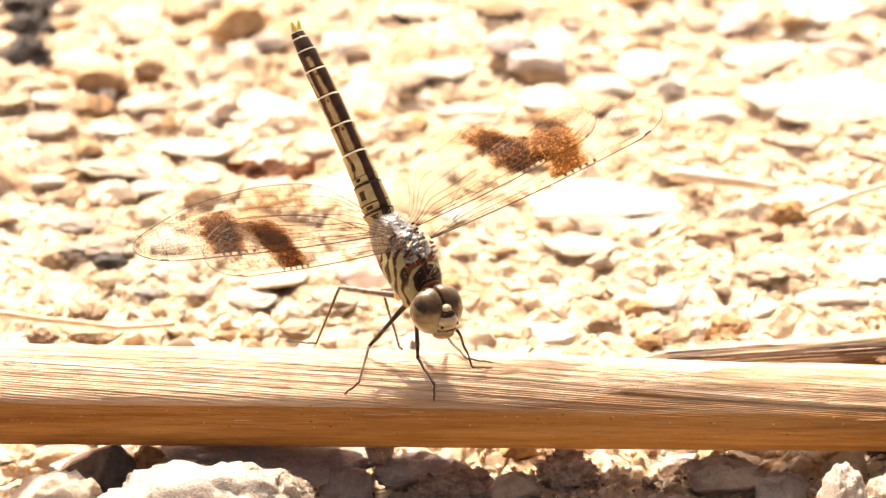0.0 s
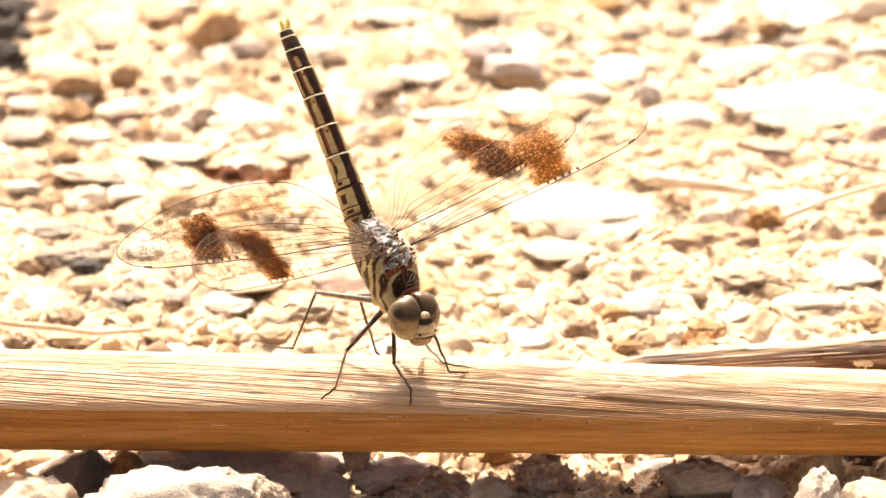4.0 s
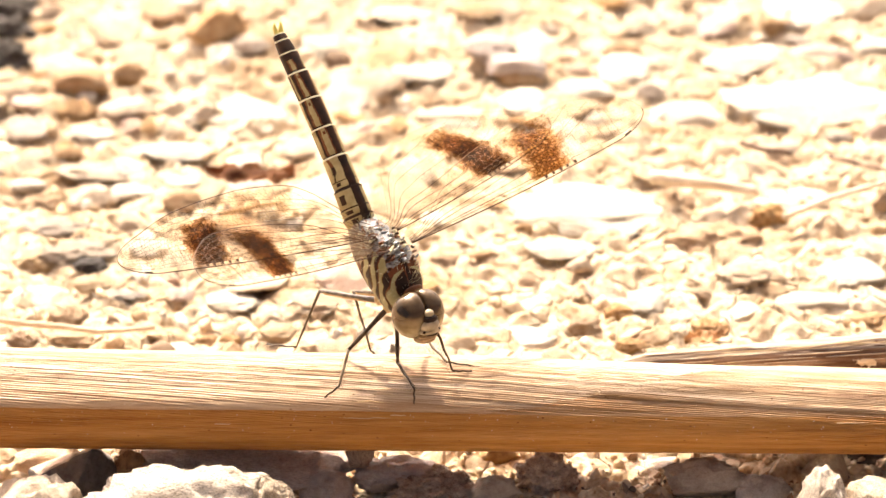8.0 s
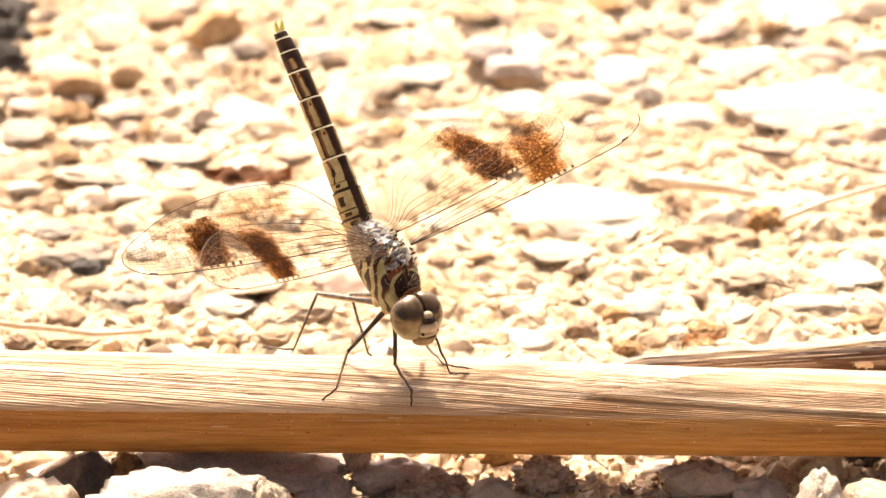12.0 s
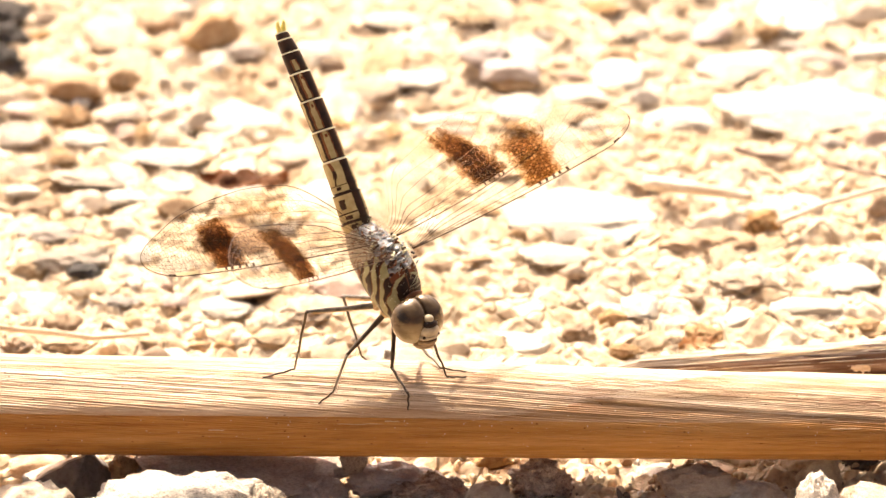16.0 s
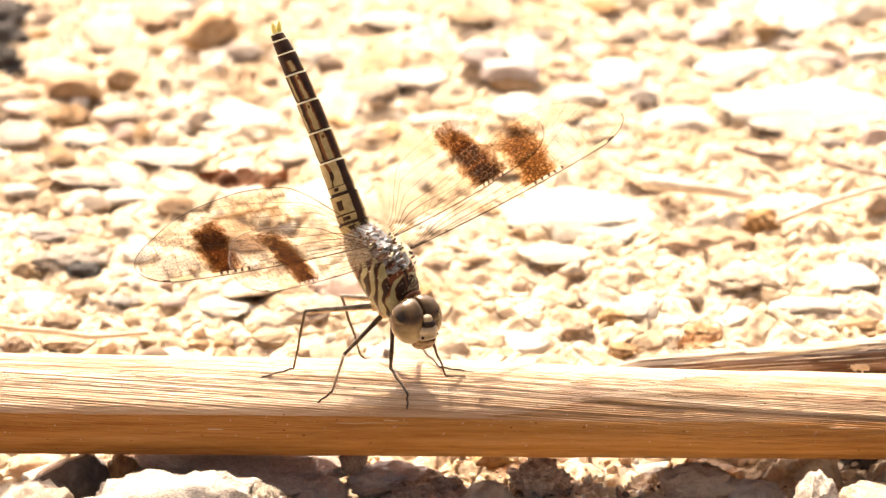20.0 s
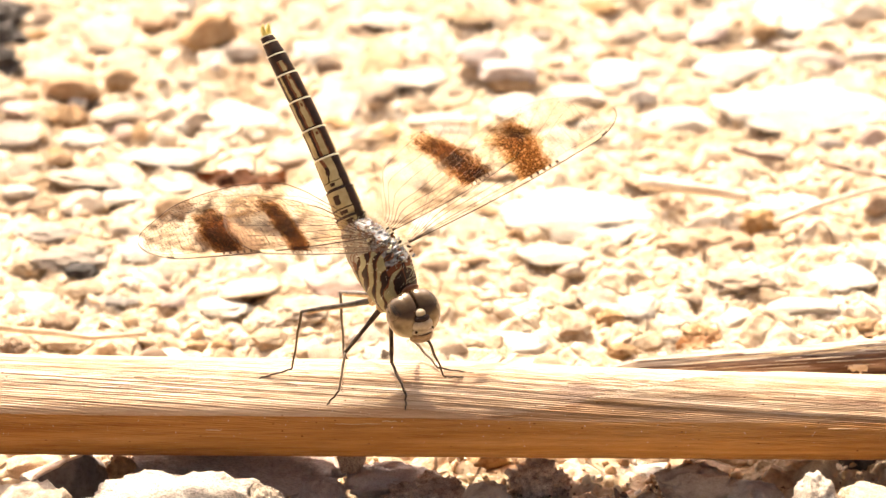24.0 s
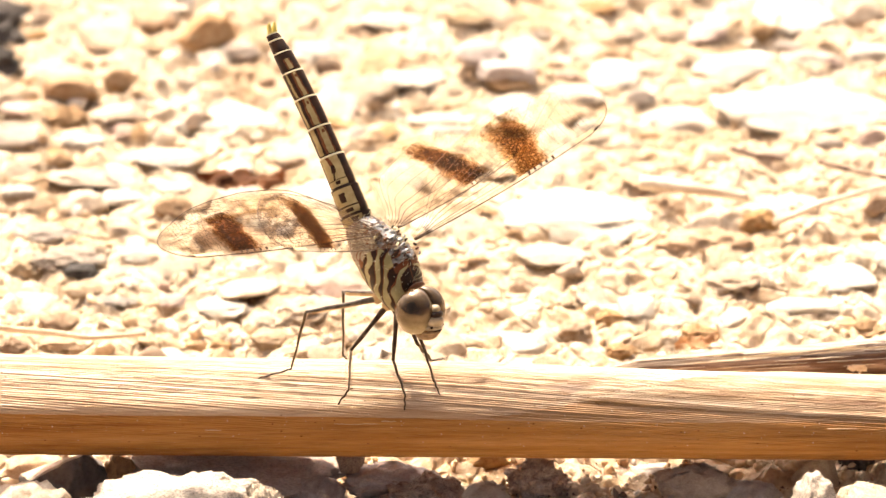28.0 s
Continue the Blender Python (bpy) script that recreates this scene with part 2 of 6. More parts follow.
def eye_material():
    """Brown above, grey-green below, with a dark spot by depth in the eye."""
    m, n, l, b = material("compound_eye", 0.20, spec=0.8)
    b.inputs["IOR"].default_value = 1.56
    b.inputs["Specular Tint"].default_value = (1.0, 0.78, 0.54, 1)
    vec = coords(n, l, "Object", (300, 300, 300))
    s = n.new("ShaderNodeSeparateXYZ")
    l.new(vec, s.inputs[0])
    a = n.new("ShaderNodeMath")
    a.operation = "ADD"
    a.inputs[1].default_value = 0.5
    l.new(s.outputs["Z"], a.inputs[0])
    c = ramp(n, l, a.outputs[0], [(0.02, (0.46, 0.40, 0.25)), (0.20, (0.32, 0.26, 0.145)), (0.36, (0.16, 0.115, 0.06)), (0.60, (0.07, 0.04, 0.018)), (0.74, (0.05, 0.026, 0.011)), (0.86, (0.10, 0.063, 0.033)), (0.98, (0.08, 0.048, 0.024))])
    speck = ramp(n, l, noise_tex(n, l, vec, 9.0, 3, 0.6), [(0.35, (0.75, 0.7, 0.62)), (0.6, (1, 1, 1))])
    c = blend(n, l, 0.6, c, speck, "MULTIPLY")
    # a dark blurred patch on the outer side of the eye
    flip = n.new("ShaderNodeMath")
    flip.operation = "ABSOLUTE"
    l.new(s.outputs["X"], flip.inputs[0])
    side = n.new("ShaderNodeCombineXYZ")
    l.new(flip.outputs[0], side.inputs["X"])
    l.new(s.outputs["Y"], side.inputs["Y"])
    l.new(s.outputs["Z"], side.inputs["Z"])
    away = n.new("ShaderNodeVectorMath")
    away.operation = "DISTANCE"
    away.inputs[1].default_value = (0.43, 0.20, 0.30)
    l.new(side.outputs[0], away.inputs[0])
    c = blend(n, l, 1.0, c, ramp(n, l, away.outputs["Value"], [(0.10, (0.06, 0.03, 0.022)), (0.30, (1, 1, 1))]), "MULTIPLY")
    l.new(c, b.inputs["Base Color"])
    v = n.new("ShaderNodeTexVoronoi")
    v.inputs["Scale"].default_value = 42.0
    l.new(vec, v.inputs["Vector"])
    relief(n, l, b, v.outputs["Distance"], 0.02, 0.00001)
    return m


EYE_SKIN = eye_material()


def film_material(name, colour, solid, rough, cells, tint):
    """Pigmented wing membrane: tint filters what shines through, cells lightens it between the cell walls."""
    m, n, l, b = material(name, rough)
    out = n["Material Output"]
    b.inputs["Base Color"].default_value = (*colour, 1)
    clear = n.new("ShaderNodeBsdfTransparent")
    mix = n.new("ShaderNodeMixShader")
    l.new(clear.outputs[0], mix.inputs[1])
    l.new(b.outputs[0], mix.inputs[2])
    l.new(mix.outputs[0], out.inputs["Surface"])
    vec = coords(n, l, "Object")
    v = n.new("ShaderNodeTexVoronoi")
    v.feature = "DISTANCE_TO_EDGE"
    v.inputs["Scale"].default_value = 2900.0
    l.new(vec, v.inputs["Vector"])
    net = n.new("ShaderNodeMapRange")
    net.inputs["From Max"].default_value = 0.32
    net.inputs["To Min"].default_value = 1.0
    net.inputs["To Max"].default_value = 1.0 - cells
    l.new(v.outputs["Distance"], net.inputs["Value"])
    g = n.new("ShaderNodeTexCoord")
    sep = n.new("ShaderNodeSeparateXYZ")
    l.new(g.outputs["UV"], sep.inputs[0])
    fac = net.outputs[0]
    relief(n, l, b, v.outputs["Distance"], 0.7, 0.00012)
    wob = noise_tex(n, l, vec, 1300.0, 5, 0.7)
    for axis in ("X", "Y"):
        # fades towards the sides and the hind end of the patch
        d = n.new("ShaderNodeMath")
        d.operation = "SUBTRACT" if axis == "X" else "MULTIPLY_ADD"
        l.new(sep.outputs[axis], d.inputs[0])
        d.inputs[1].default_value = 0.5 if axis == "X" else -0.55
        ab = n.new("ShaderNodeMath")
        ab.operation = "ABSOLUTE" if axis == "X" else "ADD"
        ab.inputs[1].default_value = 0.0
        if axis == "Y":
            d.inputs[2].default_value = 0.38
        l.new(d.outputs[0], ab.inputs[0])
        w = n.new("ShaderNodeMath")
        w.operation = "MULTIPLY_ADD"
        l.new(wob, w.inputs[0])
        w.inputs[1].default_value = 0.45
        l.new(ab.outputs[0], w.inputs[2])
        r = n.new("ShaderNodeMapRange")
        r.interpolation_type = "SMOOTHSTEP"
        r.inputs["From Min"].default_value = 0.34
        r.inputs["From Max"].default_value = 0.70
        r.inputs["To Min"].default_value = 1.0
        r.inputs["To Max"].default_value = 0.0
        l.new(w.outputs[0], r.inputs["Value"])
        k = n.new("ShaderNodeMath")
        k.operation = "MULTIPLY"
        l.new(fac, k.inputs[0])
        l.new(r.outputs[0], k.inputs[1])
        fac = k.outputs[0]
    # the thicker the pigment, the deeper the colour that comes through
    steps = [(p, tuple(c ** p for c in tint)) for p in (0.0, 0.2, 0.4, 0.7, 1.0)]
    l.new(ramp(n, l, fac, steps), clear.inputs["Color"])
    k = n.new("ShaderNodeMath")
    k.operation = "MULTIPLY"
    k.inputs[1].default_value = solid
    l.new(fac, k.inputs[0])
    l.new(k.outputs[0], mix.inputs[0])
    return m


def netted_film(name, body, wall_most):
    """Clear membrane with a net of fine brown cell walls, denser towards the tip and the hind edge."""
    m, n, l, b = material(name, 0.2)
    clear = n.new("ShaderNodeBsdfTransparent")
    clear.inputs["Color"].default_value = (0.975, 0.94, 0.89, 1)
    b.inputs["Specular IOR Level"].default_value = 0.15
    vec = coords(n, l, "Object", (2300, 3100, 3100))
    v = n.new("ShaderNodeTexVoronoi")
    v.feature = "DISTANCE_TO_EDGE"
    v.inputs["Scale"].default_value = 1.0
    v.inputs["Randomness"].default_value = 0.75
    l.new(vec, v.inputs["Vector"])
    wall = n.new("ShaderNodeMapRange")
    for k, x in (("From Min", 0.03), ("From Max", 0.08), ("To Min", 1.0), ("To Max", 0.0)):
        wall.inputs[k].default_value = x
    l.new(v.outputs["Distance"], wall.inputs["Value"])
    s = n.new("ShaderNodeSeparateXYZ")
    c = n.new("ShaderNodeTexCoord")
    l.new(c.outputs["Object"], s.inputs[0])
    fade = n.new("ShaderNodeMapRange")
    for k, x in (("From Min", 0.004), ("From Max", 0.014), ("To Min", 0.03), ("To Max", wall_most)):
        fade.inputs[k].default_value = x
    l.new(s.outputs["X"], fade.inputs["Value"])
    k = n.new("ShaderNodeMath")
    k.operation = "MULTIPLY"
    l.new(wall.outputs[0], k.inputs[0])
    l.new(fade.outputs[0], k.inputs[1])
    a = n.new("ShaderNodeMath")
    a.operation = "ADD"
    a.inputs[1].default_value = body
    l.new(k.outputs[0], a.inputs[0])
    l.new(ramp(n, l, wall.outputs[0], [(0.0, (0.55, 0.42, 0.27)), (1.0, (0.11, 0.055, 0.025))]), b.inputs["Base Color"])
    mix = n.new("ShaderNodeMixShader")
    l.new(a.outputs[0], mix.inputs[0])
    l.new(clear.outputs[0], mix.inputs[1])
    l.new(b.outputs[0], mix.inputs[2])
    l.new(mix.outputs[0], n["Material Output"].inputs["Surface"])
    relief(n, l, b, v.outputs["Distance"], 0.5, 0.0001)
    return m


FILM = netted_film("clear_wing_membrane", 0.014, 0.20)
# fainter net for wings A and B, painting in the light behind them
FILM_BACKLIT = netted_film("clear_backlit_wing_membrane", 0.008, 0.12)
BAND = film_material("brown_wing_band", (0.16, 0.075, 0.02), 0.10, 0.22, 0.42, (0.050, 0.012, 0.002))
# copy of the brown band, coloured golden as if light shines through
BAND_BACKLIT = film_material("backlit_golden_wing_band", (0.30, 0.15, 0.04), 0.10, 0.22, 0.5, (0.15, 0.050, 0.010))
SMOKE = film_material("smoky_wing_patch", (0.20, 0.14, 0.10), 0.015, 0.5, 0.85, (0.84, 0.73, 0.60))
VEIN = skin("wing_vein", (0.035, 0.015, 0.006), (0.085, 0.037, 0.015), 2000, 0.5)
# veins of wings A and B, paled as if washed out by light
VEIN_PALE = skin("pale_vein", (0.22, 0.12, 0.05), (0.36, 0.21, 0.10), 2000, 0.3, 0.8)
STIGMA = skin("cream_pterostigma", (0.70, 0.58, 0.30), (0.80, 0.70, 0.42), 1500, 0.4)
LEAF_TAN = skin("tan_dry_leaf", (0.46, 0.26, 0.12), (0.62, 0.40, 0.22), 300, 0.6)
LEAF = skin("dry_brown_leaf", (0.10, 0.036, 0.016), (0.29, 0.13, 0.06), 420, 0.85, 0.0, 1.0)
BLEACHED = stalk_material("bleached_straw", (0.90, 0.84, 0.72), (0.84, 0.74, 0.58), (0.64, 0.50, 0.34))


# ---- building helpers ----
def part(name, bm, mat, parent=None, label="", smooth=True, at=None):
    """Links a bmesh, built in millimetres, as one mesh object under a thing or a part."""
    for v in bm.verts:
        v.co *= MM
    me = bpy.data.meshes.new(name)
    bm.to_mesh(me)
    bm.free()
    for m in mat if isinstance(mat, (list, tuple)) else [mat]:
        me.materials.append(m)
    if smooth:
        me.polygons.foreach_set("use_smooth", [True] * len(me.polygons))
    ob = new(name, me)
    if parent:
        ob.parent = parent
    if at is not None:
        ob.matrix_basis = at
    return tagged(ob, label)


def ring_loft(bm, rings, close=True, caps=True, pick=None):
    """Skin over a row of rings of points; pick(i, j) gives the material slot of a face."""
    loops = [[bm.verts.new(p) for p in r] for r in rings]
    k = len(rings[0])
    for i in range(len(loops) - 1):
        for j in range(k if close else k - 1):
            f = bm.faces.new((loops[i][j], loops[i][(j + 1) % k], loops[i + 1][(j + 1) % k], loops[i + 1][j]))
            if pick:
                f.material_index = pick(i, j)
    if caps and close:
        for r, a in ((loops[0], True), (loops[-1], False)):
            f = bm.faces.new(r[::-1] if a else r)
            if pick:
                f.material_index = pick(0 if a else len(loops) - 2, 0)
    return loops


def lay_uv(bm, rows, across):
    """Gives a skin of rows x across points its place along (u) and across (v), v = 1 at the front."""
    uv = bm.loops.layers.uv.new("place")
    bm.verts.index_update()
    for f in bm.faces:
        for c in f.loops:
            i, j = divmod(c.vert.index, across)
            c[uv].uv = (i / (rows - 1), 1 - j / (across - 1))


def tube(bm, points, radii, sides=8):
    """A tube along a polyline."""
    pts = [Vector(p) for p in points]
    if not hasattr(radii, "__len__"):
        radii = [radii] * len(pts)
    rings = []
    for i, p in enumerate(pts):
        d = (pts[min(i + 1, len(pts) - 1)] - pts[max(i - 1, 0)]).normalized()
        a = d.orthogonal().normalized() if not rings else (side - side.dot(d) * d).normalized()
        side = a
        b = d.cross(a)
        rings.append([p + (a * math.cos(q) + b * math.sin(q)) * radii[i] for q in [math.tau * j / sides for j in range(sides)]])
    ring_loft(bm, rings)


def ball(bm, centre, size, seg=20, rings=12):
    r = bmesh.ops.create_uvsphere(bm, u_segments=seg, v_segments=rings, radius=1.0)
    for v in r["verts"]:
        v.co = Vector((v.co.x * size[0] + centre[0], v.co.y * size[1] + centre[1], v.co.z * size[2] + centre[2]))


# ---- ground ----
def lump(x, y, size, seed):
    """Rounded lumps packed side by side, 0 in the joints to 1 on top."""
    p = Vector((x / size, y / size, seed))
    p += 0.35 * Vector((noise.noise(p * 1.7), noise.noise(p * 1.7 + Vector((5, 2, 0))), 0))
    d = noise.voronoi(Vector((p.x, p.y, seed)))[0]
    e = max(0.0, min(1.0, (d[1] - d[0]) * 1.6))
    return e * (2 - e)


def ground_height(x, y):
    """Height of the soil in metres at a place in metres."""
    p = Vector((x * 60, y * 60, 0))
    h = -0.0046 + 0.0010 * noise.noise(p) + 0.004 * noise.noise(p * 0.12)
    if abs(x) < 0.06 and -0.03 < y < 0.115:
        # caked soil: clods with crumbs on them
        h += 0.0009 * lump(x, y, 0.0082, 1.3) + 0.0005 * lump(x, y, 0.0038, 4.1) + 0.0001 * lump(x, y, 0.0014, 7.7)
        h += 0.0006 * noise.noise(p * 4.5) + 0.00042 * noise.noise(p * 9) + 0.00026 * noise.noise(p * 20) + 0.00013 * noise.noise(p * 43)
    # the soil is worn away under the stalk
    under = max(0.0, min(1.0, (0.0105 - y) / 0.005)) * max(0.0, min(1.0, (y + 0.06) / 0.04)) * max(0.0, min(1.0, (0.08 - abs(x)) / 0.03))
    return h - under * 0.0008


def build_ground():
    def spread(lo, hi, step):
        mid = [lo + step * i for i in range(int((hi - lo) / step) + 1)]
        g, out = step * 1.3, []
        s = 0.0
        while s < 400:
            s += g
            g *= 1.3
            out.append(s)
        return [lo - q for q in out[::-1]] + mid + [mid[-1] + q for q in out]
    xs = spread(-0.048, 0.048, 0.00027)
    ys = spread(-0.010, 0.100, 0.00027)
    verts = [(x, y, ground_height(x, y)) for y in ys for x in xs]
    k = len(xs)
    faces = [(j * k + i, j * k + i + 1, (j + 1) * k + i + 1, (j + 1) * k + i) for j in range(len(ys) - 1) for i in range(k - 1)]
    me = bpy.data.meshes.new("ground")
    me.from_pydata(verts, [], faces)
    me.materials.append(SOIL)
    me.polygons.foreach_set("use_smooth", [True] * len(me.polygons))
    tagged(new("ground", me), "pale sandy soil strewn with limestone gravel", "ground", kind="structure")


build_ground()


# ---- the stalk that the insect sits on ----
STALK_Y, STALK_WIDE, STALK_HIGH = 2.2, 5.7, 3.7


def stalk_axis(x):
    """Height of the stalk's axis and its taper at x, in millimetres."""
    return 3.32 - 0.0135 * x + 0.06 * noise.noise(Vector((x * 0.05, 0, 7))), 1 - 0.0012 * x


def stalk_point(x, deg, lift=0.0):
    """A place on the stalk's skin: deg turns from straight up towards the front."""
    z, r = stalk_axis(x)
    a = radians(deg)
    # long ribs that wander a little along the stem
    slant = deg - 0.8 * x
    rib = 0.034 * math.sin(slant * 2.3 + 2.2 * noise.noise(Vector((x * 0.03, slant * 0.1, 9.0)))) + 0.065 * noise.noise(Vector((x * 0.010, slant * 0.33, 1.0))) + 0.05 * noise.noise(Vector((x * 0.022, slant * 0.80, 5.0))) + 0.05 * noise.noise(Vector((x * 0.05, slant * 1.7, 8.0)))
    top = 0.5 + 0.5 * math.cos(radians(min(180.0, abs(deg - 36) * 1.7)))
    d = rib * (0.35 + 0.75 * top) + 0.03 * noise.noise(Vector((x * 0.25, deg * 0.05, 2.0))) + 0.035 * noise.noise(Vector((x * 0.7, slant * 1.1, 6.0))) + lift
    d += 0.65 * max(0.0, min(1.0, (8 - x) / 30)) * math.exp(-((deg - 55) / 17) ** 2)
    # the upper side sinks towards the thinner end
    d -= 1.6 * max(0.0, min(1.0, (x - 5) / 36)) * max(0.0, math.cos(a)) ** 1.5
    return Vector((x, STALK_Y - (STALK_WIDE * r + d) * math.sin(a), z + (STALK_HIGH * r + d) * math.cos(a)))


def build_stalk():
    """A round dry stem with ribs, a split sheath, lifted fibres and dust; x, y, z in millimetres."""
    turns = [-40 + 0.42 * j for j in range(405)] + [132 + 4 * j for j in range(47)]
    rings = [[stalk_point(-95 + 185 * i / 480, d) for d in turns] for i in range(481)]
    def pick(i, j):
        # pale fibrous skin ends in a frayed edge; the smooth orange also paints shade
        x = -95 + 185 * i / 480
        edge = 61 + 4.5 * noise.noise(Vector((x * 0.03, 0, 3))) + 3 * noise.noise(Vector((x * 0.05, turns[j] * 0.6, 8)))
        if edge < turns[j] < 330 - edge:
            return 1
        # towards the thinner end, along a slant, brown paints in the less lit front
        brown_from = 61 - 27 * max(0.0, min(1.0, (x - 3) / 11)) + 0.85 * max(0.0, x - 14) + 5 * noise.noise(Vector((x * 0.06, turns[j] * 0.9, 4)))
        return 2 if brown_from < turns[j] < 150 else 0
    bm = bmesh.new()
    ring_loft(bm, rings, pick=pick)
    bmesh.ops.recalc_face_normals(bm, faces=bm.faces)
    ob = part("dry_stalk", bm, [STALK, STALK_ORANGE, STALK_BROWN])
    tagged(ob, "thick tan dry plant stalk with fibrous ribs lying on gravel", "stalk")
    # sheath that wraps the thinner end, its rim slanting down the front
    bm = bmesh.new()
    rings = []
    for i in range(220):
        x = 12 + 78 * i / 219
        rim = 35 + 20 * min(1.0, (x - 12) / 26) ** 0.9 + 2 * noise.noise(Vector((x * 0.3, 0, 0)))
        back = 34 - 130 * min(1.0, (x - 12) / 26) ** 1.2
        rings.append([stalk_point(x, back + (rim - back) * j / 300, 0.02 + 0.20 * min(1.0, (x - 12) / 3) * min(1, (300 - j) / 15 + 0.25)) for j in range(301)])
    ring_loft(bm, rings, close=False)
    part("sheath", bm, STALK_PALE, ob, "pale papery sheath wrapped round the thinner end")
    rnd = random.Random(8)
    for i in range(16):
        x, deg, l = rnd.uniform(-38, 38), rnd.uniform(10, 80), rnd.uniform(1.0, 4.5)
        bm = bmesh.new()
        tube(bm, [stalk_point(x + l * k / 6, deg + 0.6 * k * rnd.uniform(-0.3, 0.3), 0.02 + 0.10 * math.sin(math.pi * k / 6) * rnd.uniform(0.2, 1)) for k in range(7)], [0.035, 0.04, 0.04, 0.04, 0.035, 0.03, 0.012], 4)
        part("loose_fibre", bm, STRAW, ob)
    bm = bmesh.new()
    for i in range(900):
        x, deg = rnd.uniform(-42, 42), rnd.triangular(-20, 110, 30)
        p = stalk_point(x, deg, 0.02)
        r = bmesh.ops.create_icosphere(bm, subdivisions=1, radius=rnd.choice((0.014, 0.018, 0.025, 0.03, 0.05)))
        for v in r["verts"]:
            v.co = v.co * rnd.uniform(0.8, 1.2) + p
    tagged(part("dust", bm, STONE["white"], ob, "pale dust specks"), kind="stuff")
    return ob


stalk = build_stalk()


def build_back_stalk():
    rings = []
    for i in range(150):
        t = 0.067 + 0.933 * i / 149
        x = 9 + 75 * t
        tip = min(1.0, max(0.02, (x - 14) / 4)) ** 0.5
        cy, cz = 9.0 + 7.5 * t, 2.7 + 0.9 * t
        ry, rz = (1.15 + 1.4 * t) * tip, (1.3 + 2.0 * t) * tip
        ring = []
        for j in range(64):
            a = math.tau * j / 64
            q = 1 + 0.10 * noise.noise(Vector((x * 0.04, j * 0.9, 2.0))) + 0.05 * noise.noise(Vector((x * 0.3, j * 0.7, 6.0))) + 0.035 * math.sin(j * 2.3)
            flat = 0.82 if math.sin(a) > 0.75 else 1.0
            ring.append((x, cy + ry * q * math.cos(a), cz + rz * q * flat * math.sin(a)))
        rings.append(ring)
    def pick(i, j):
        # pale lit top and dark shaded flanks, put into the colour
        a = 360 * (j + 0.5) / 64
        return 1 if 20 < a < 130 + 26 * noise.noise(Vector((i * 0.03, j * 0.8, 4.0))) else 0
    bm = bmesh.new()
    ring_loft(bm, rings, pick=pick)
    bmesh.ops.recalc_face_normals(bm, faces=bm.faces)
    ob = tagged(part("weathered_stalk", bm, [STALK_GREY, STALK_LIT_TOP]), "greyish brown weathered dry stalk lying behind the tan one", "stalk")
    bm = bmesh.new()
    ball(bm, (37.2, 10.3, 3.1), (1.0, 0.35, 0.45), 20, 14)
    for v in bm.verts:
        v.co += 0.22 * noise.noise_vector(v.co * 3)
    part("scar", bm, BLEACHED, ob, "pale fuzzy scar on the stalk")
    rnd = random.Random(4)
    for i in range(44):
        x = rnd.uniform(14, 44)
        t = (x - 9) / 75
        a0 = radians(rnd.uniform(95, 172))
        l = rnd.uniform(3, 9)
        bm = bmesh.new()
        pts = []
        for k in range(7):
            t = (x + l * k / 6 - 9) / 75
            q = 1.04
            pts.append((x + l * k / 6, 9.0 + 7.5 * t + (1.15 + 1.4 * t) * q * math.cos(a0), 2.7 + 0.9 * t + (1.3 + 2.0 * t) * q * math.sin(a0) * (0.82 if math.sin(a0) > 0.75 else 1)))
        tube(bm, pts, [0.02, 0.035, 0.045, 0.045, 0.04, 0.03, 0.015], 5)
        part("loose_strip", bm, rnd.choice((STRAW, BLEACHED, STALK_GREY)), ob)


build_back_stalk()


# ---- stones ----
def stone_mesh(seed, sub, facets, rough):
    rnd = random.Random(seed)
    bm = bmesh.new()
    bmesh.ops.create_icosphere(bm, subdivisions=sub, radius=1.0)
    cuts = []
    for _ in range(facets):
        d = Vector((rnd.gauss(0, 1), rnd.gauss(0, 1), rnd.gauss(0, 1))).normalized()
        cuts.append((d, rnd.uniform(0.72, 0.95) if facets == 5 else rnd.uniform(0.54, 0.84)))
    o = Vector((seed * 7.3, seed * 3.1, seed * 1.7))
    for v in bm.verts:
        p = v.co.copy()
        r = 1 + 0.20 * noise.noise(p * 1.2 + o) + rough * (0.13 * noise.noise(p * 3.2 + o) + 0.075 * noise.noise(p * 7.5 + o) + 0.032 * noise.noise(p * 16 + o) + (0.016 * noise.noise(p * 33 + o) + 0.009 * noise.noise(p * 65 + o) if sub > 4 else 0))
        q = p * r
        for d, k in cuts:
            e = q.dot(d) - k
            if e > 0:
                q -= d * e * 0.92
        v.co = q
    me = bpy.data.meshes.new("stone")
    bm.to_mesh(me)
    bm.free()
    me.polygons.foreach_set("use_smooth", [True] * len(me.polygons))
    return me


SHAPES = {}


def stone_shape(seed, sub, kind, colour):
    key = (seed, sub, kind, colour)
    if key not in SHAPES:
        facets, rough = {"round": (9, 1.3), "block": (13, 1.2), "slab": (9, 0.8), "clod": (0, 2.8), "rough": (3, 1.5), "crag": (5, 1.4)}[kind]
        me = stone_mesh(seed, sub, facets, rough)
        me.materials.append(STONE[colour])
        SHAPES[key] = me
    return SHAPES[key]


SAY = {"cream": "cream limestone", "white": "sunlit white limestone", "chalk": "white chalky", "tan": "tan weathered", "grey": "bluish grey", "dark": "dark grey flint", "purple": "purplish brown",
       "pink": "pinkish", "clod": "crumbly brown earth", "amber": "translucent amber"}
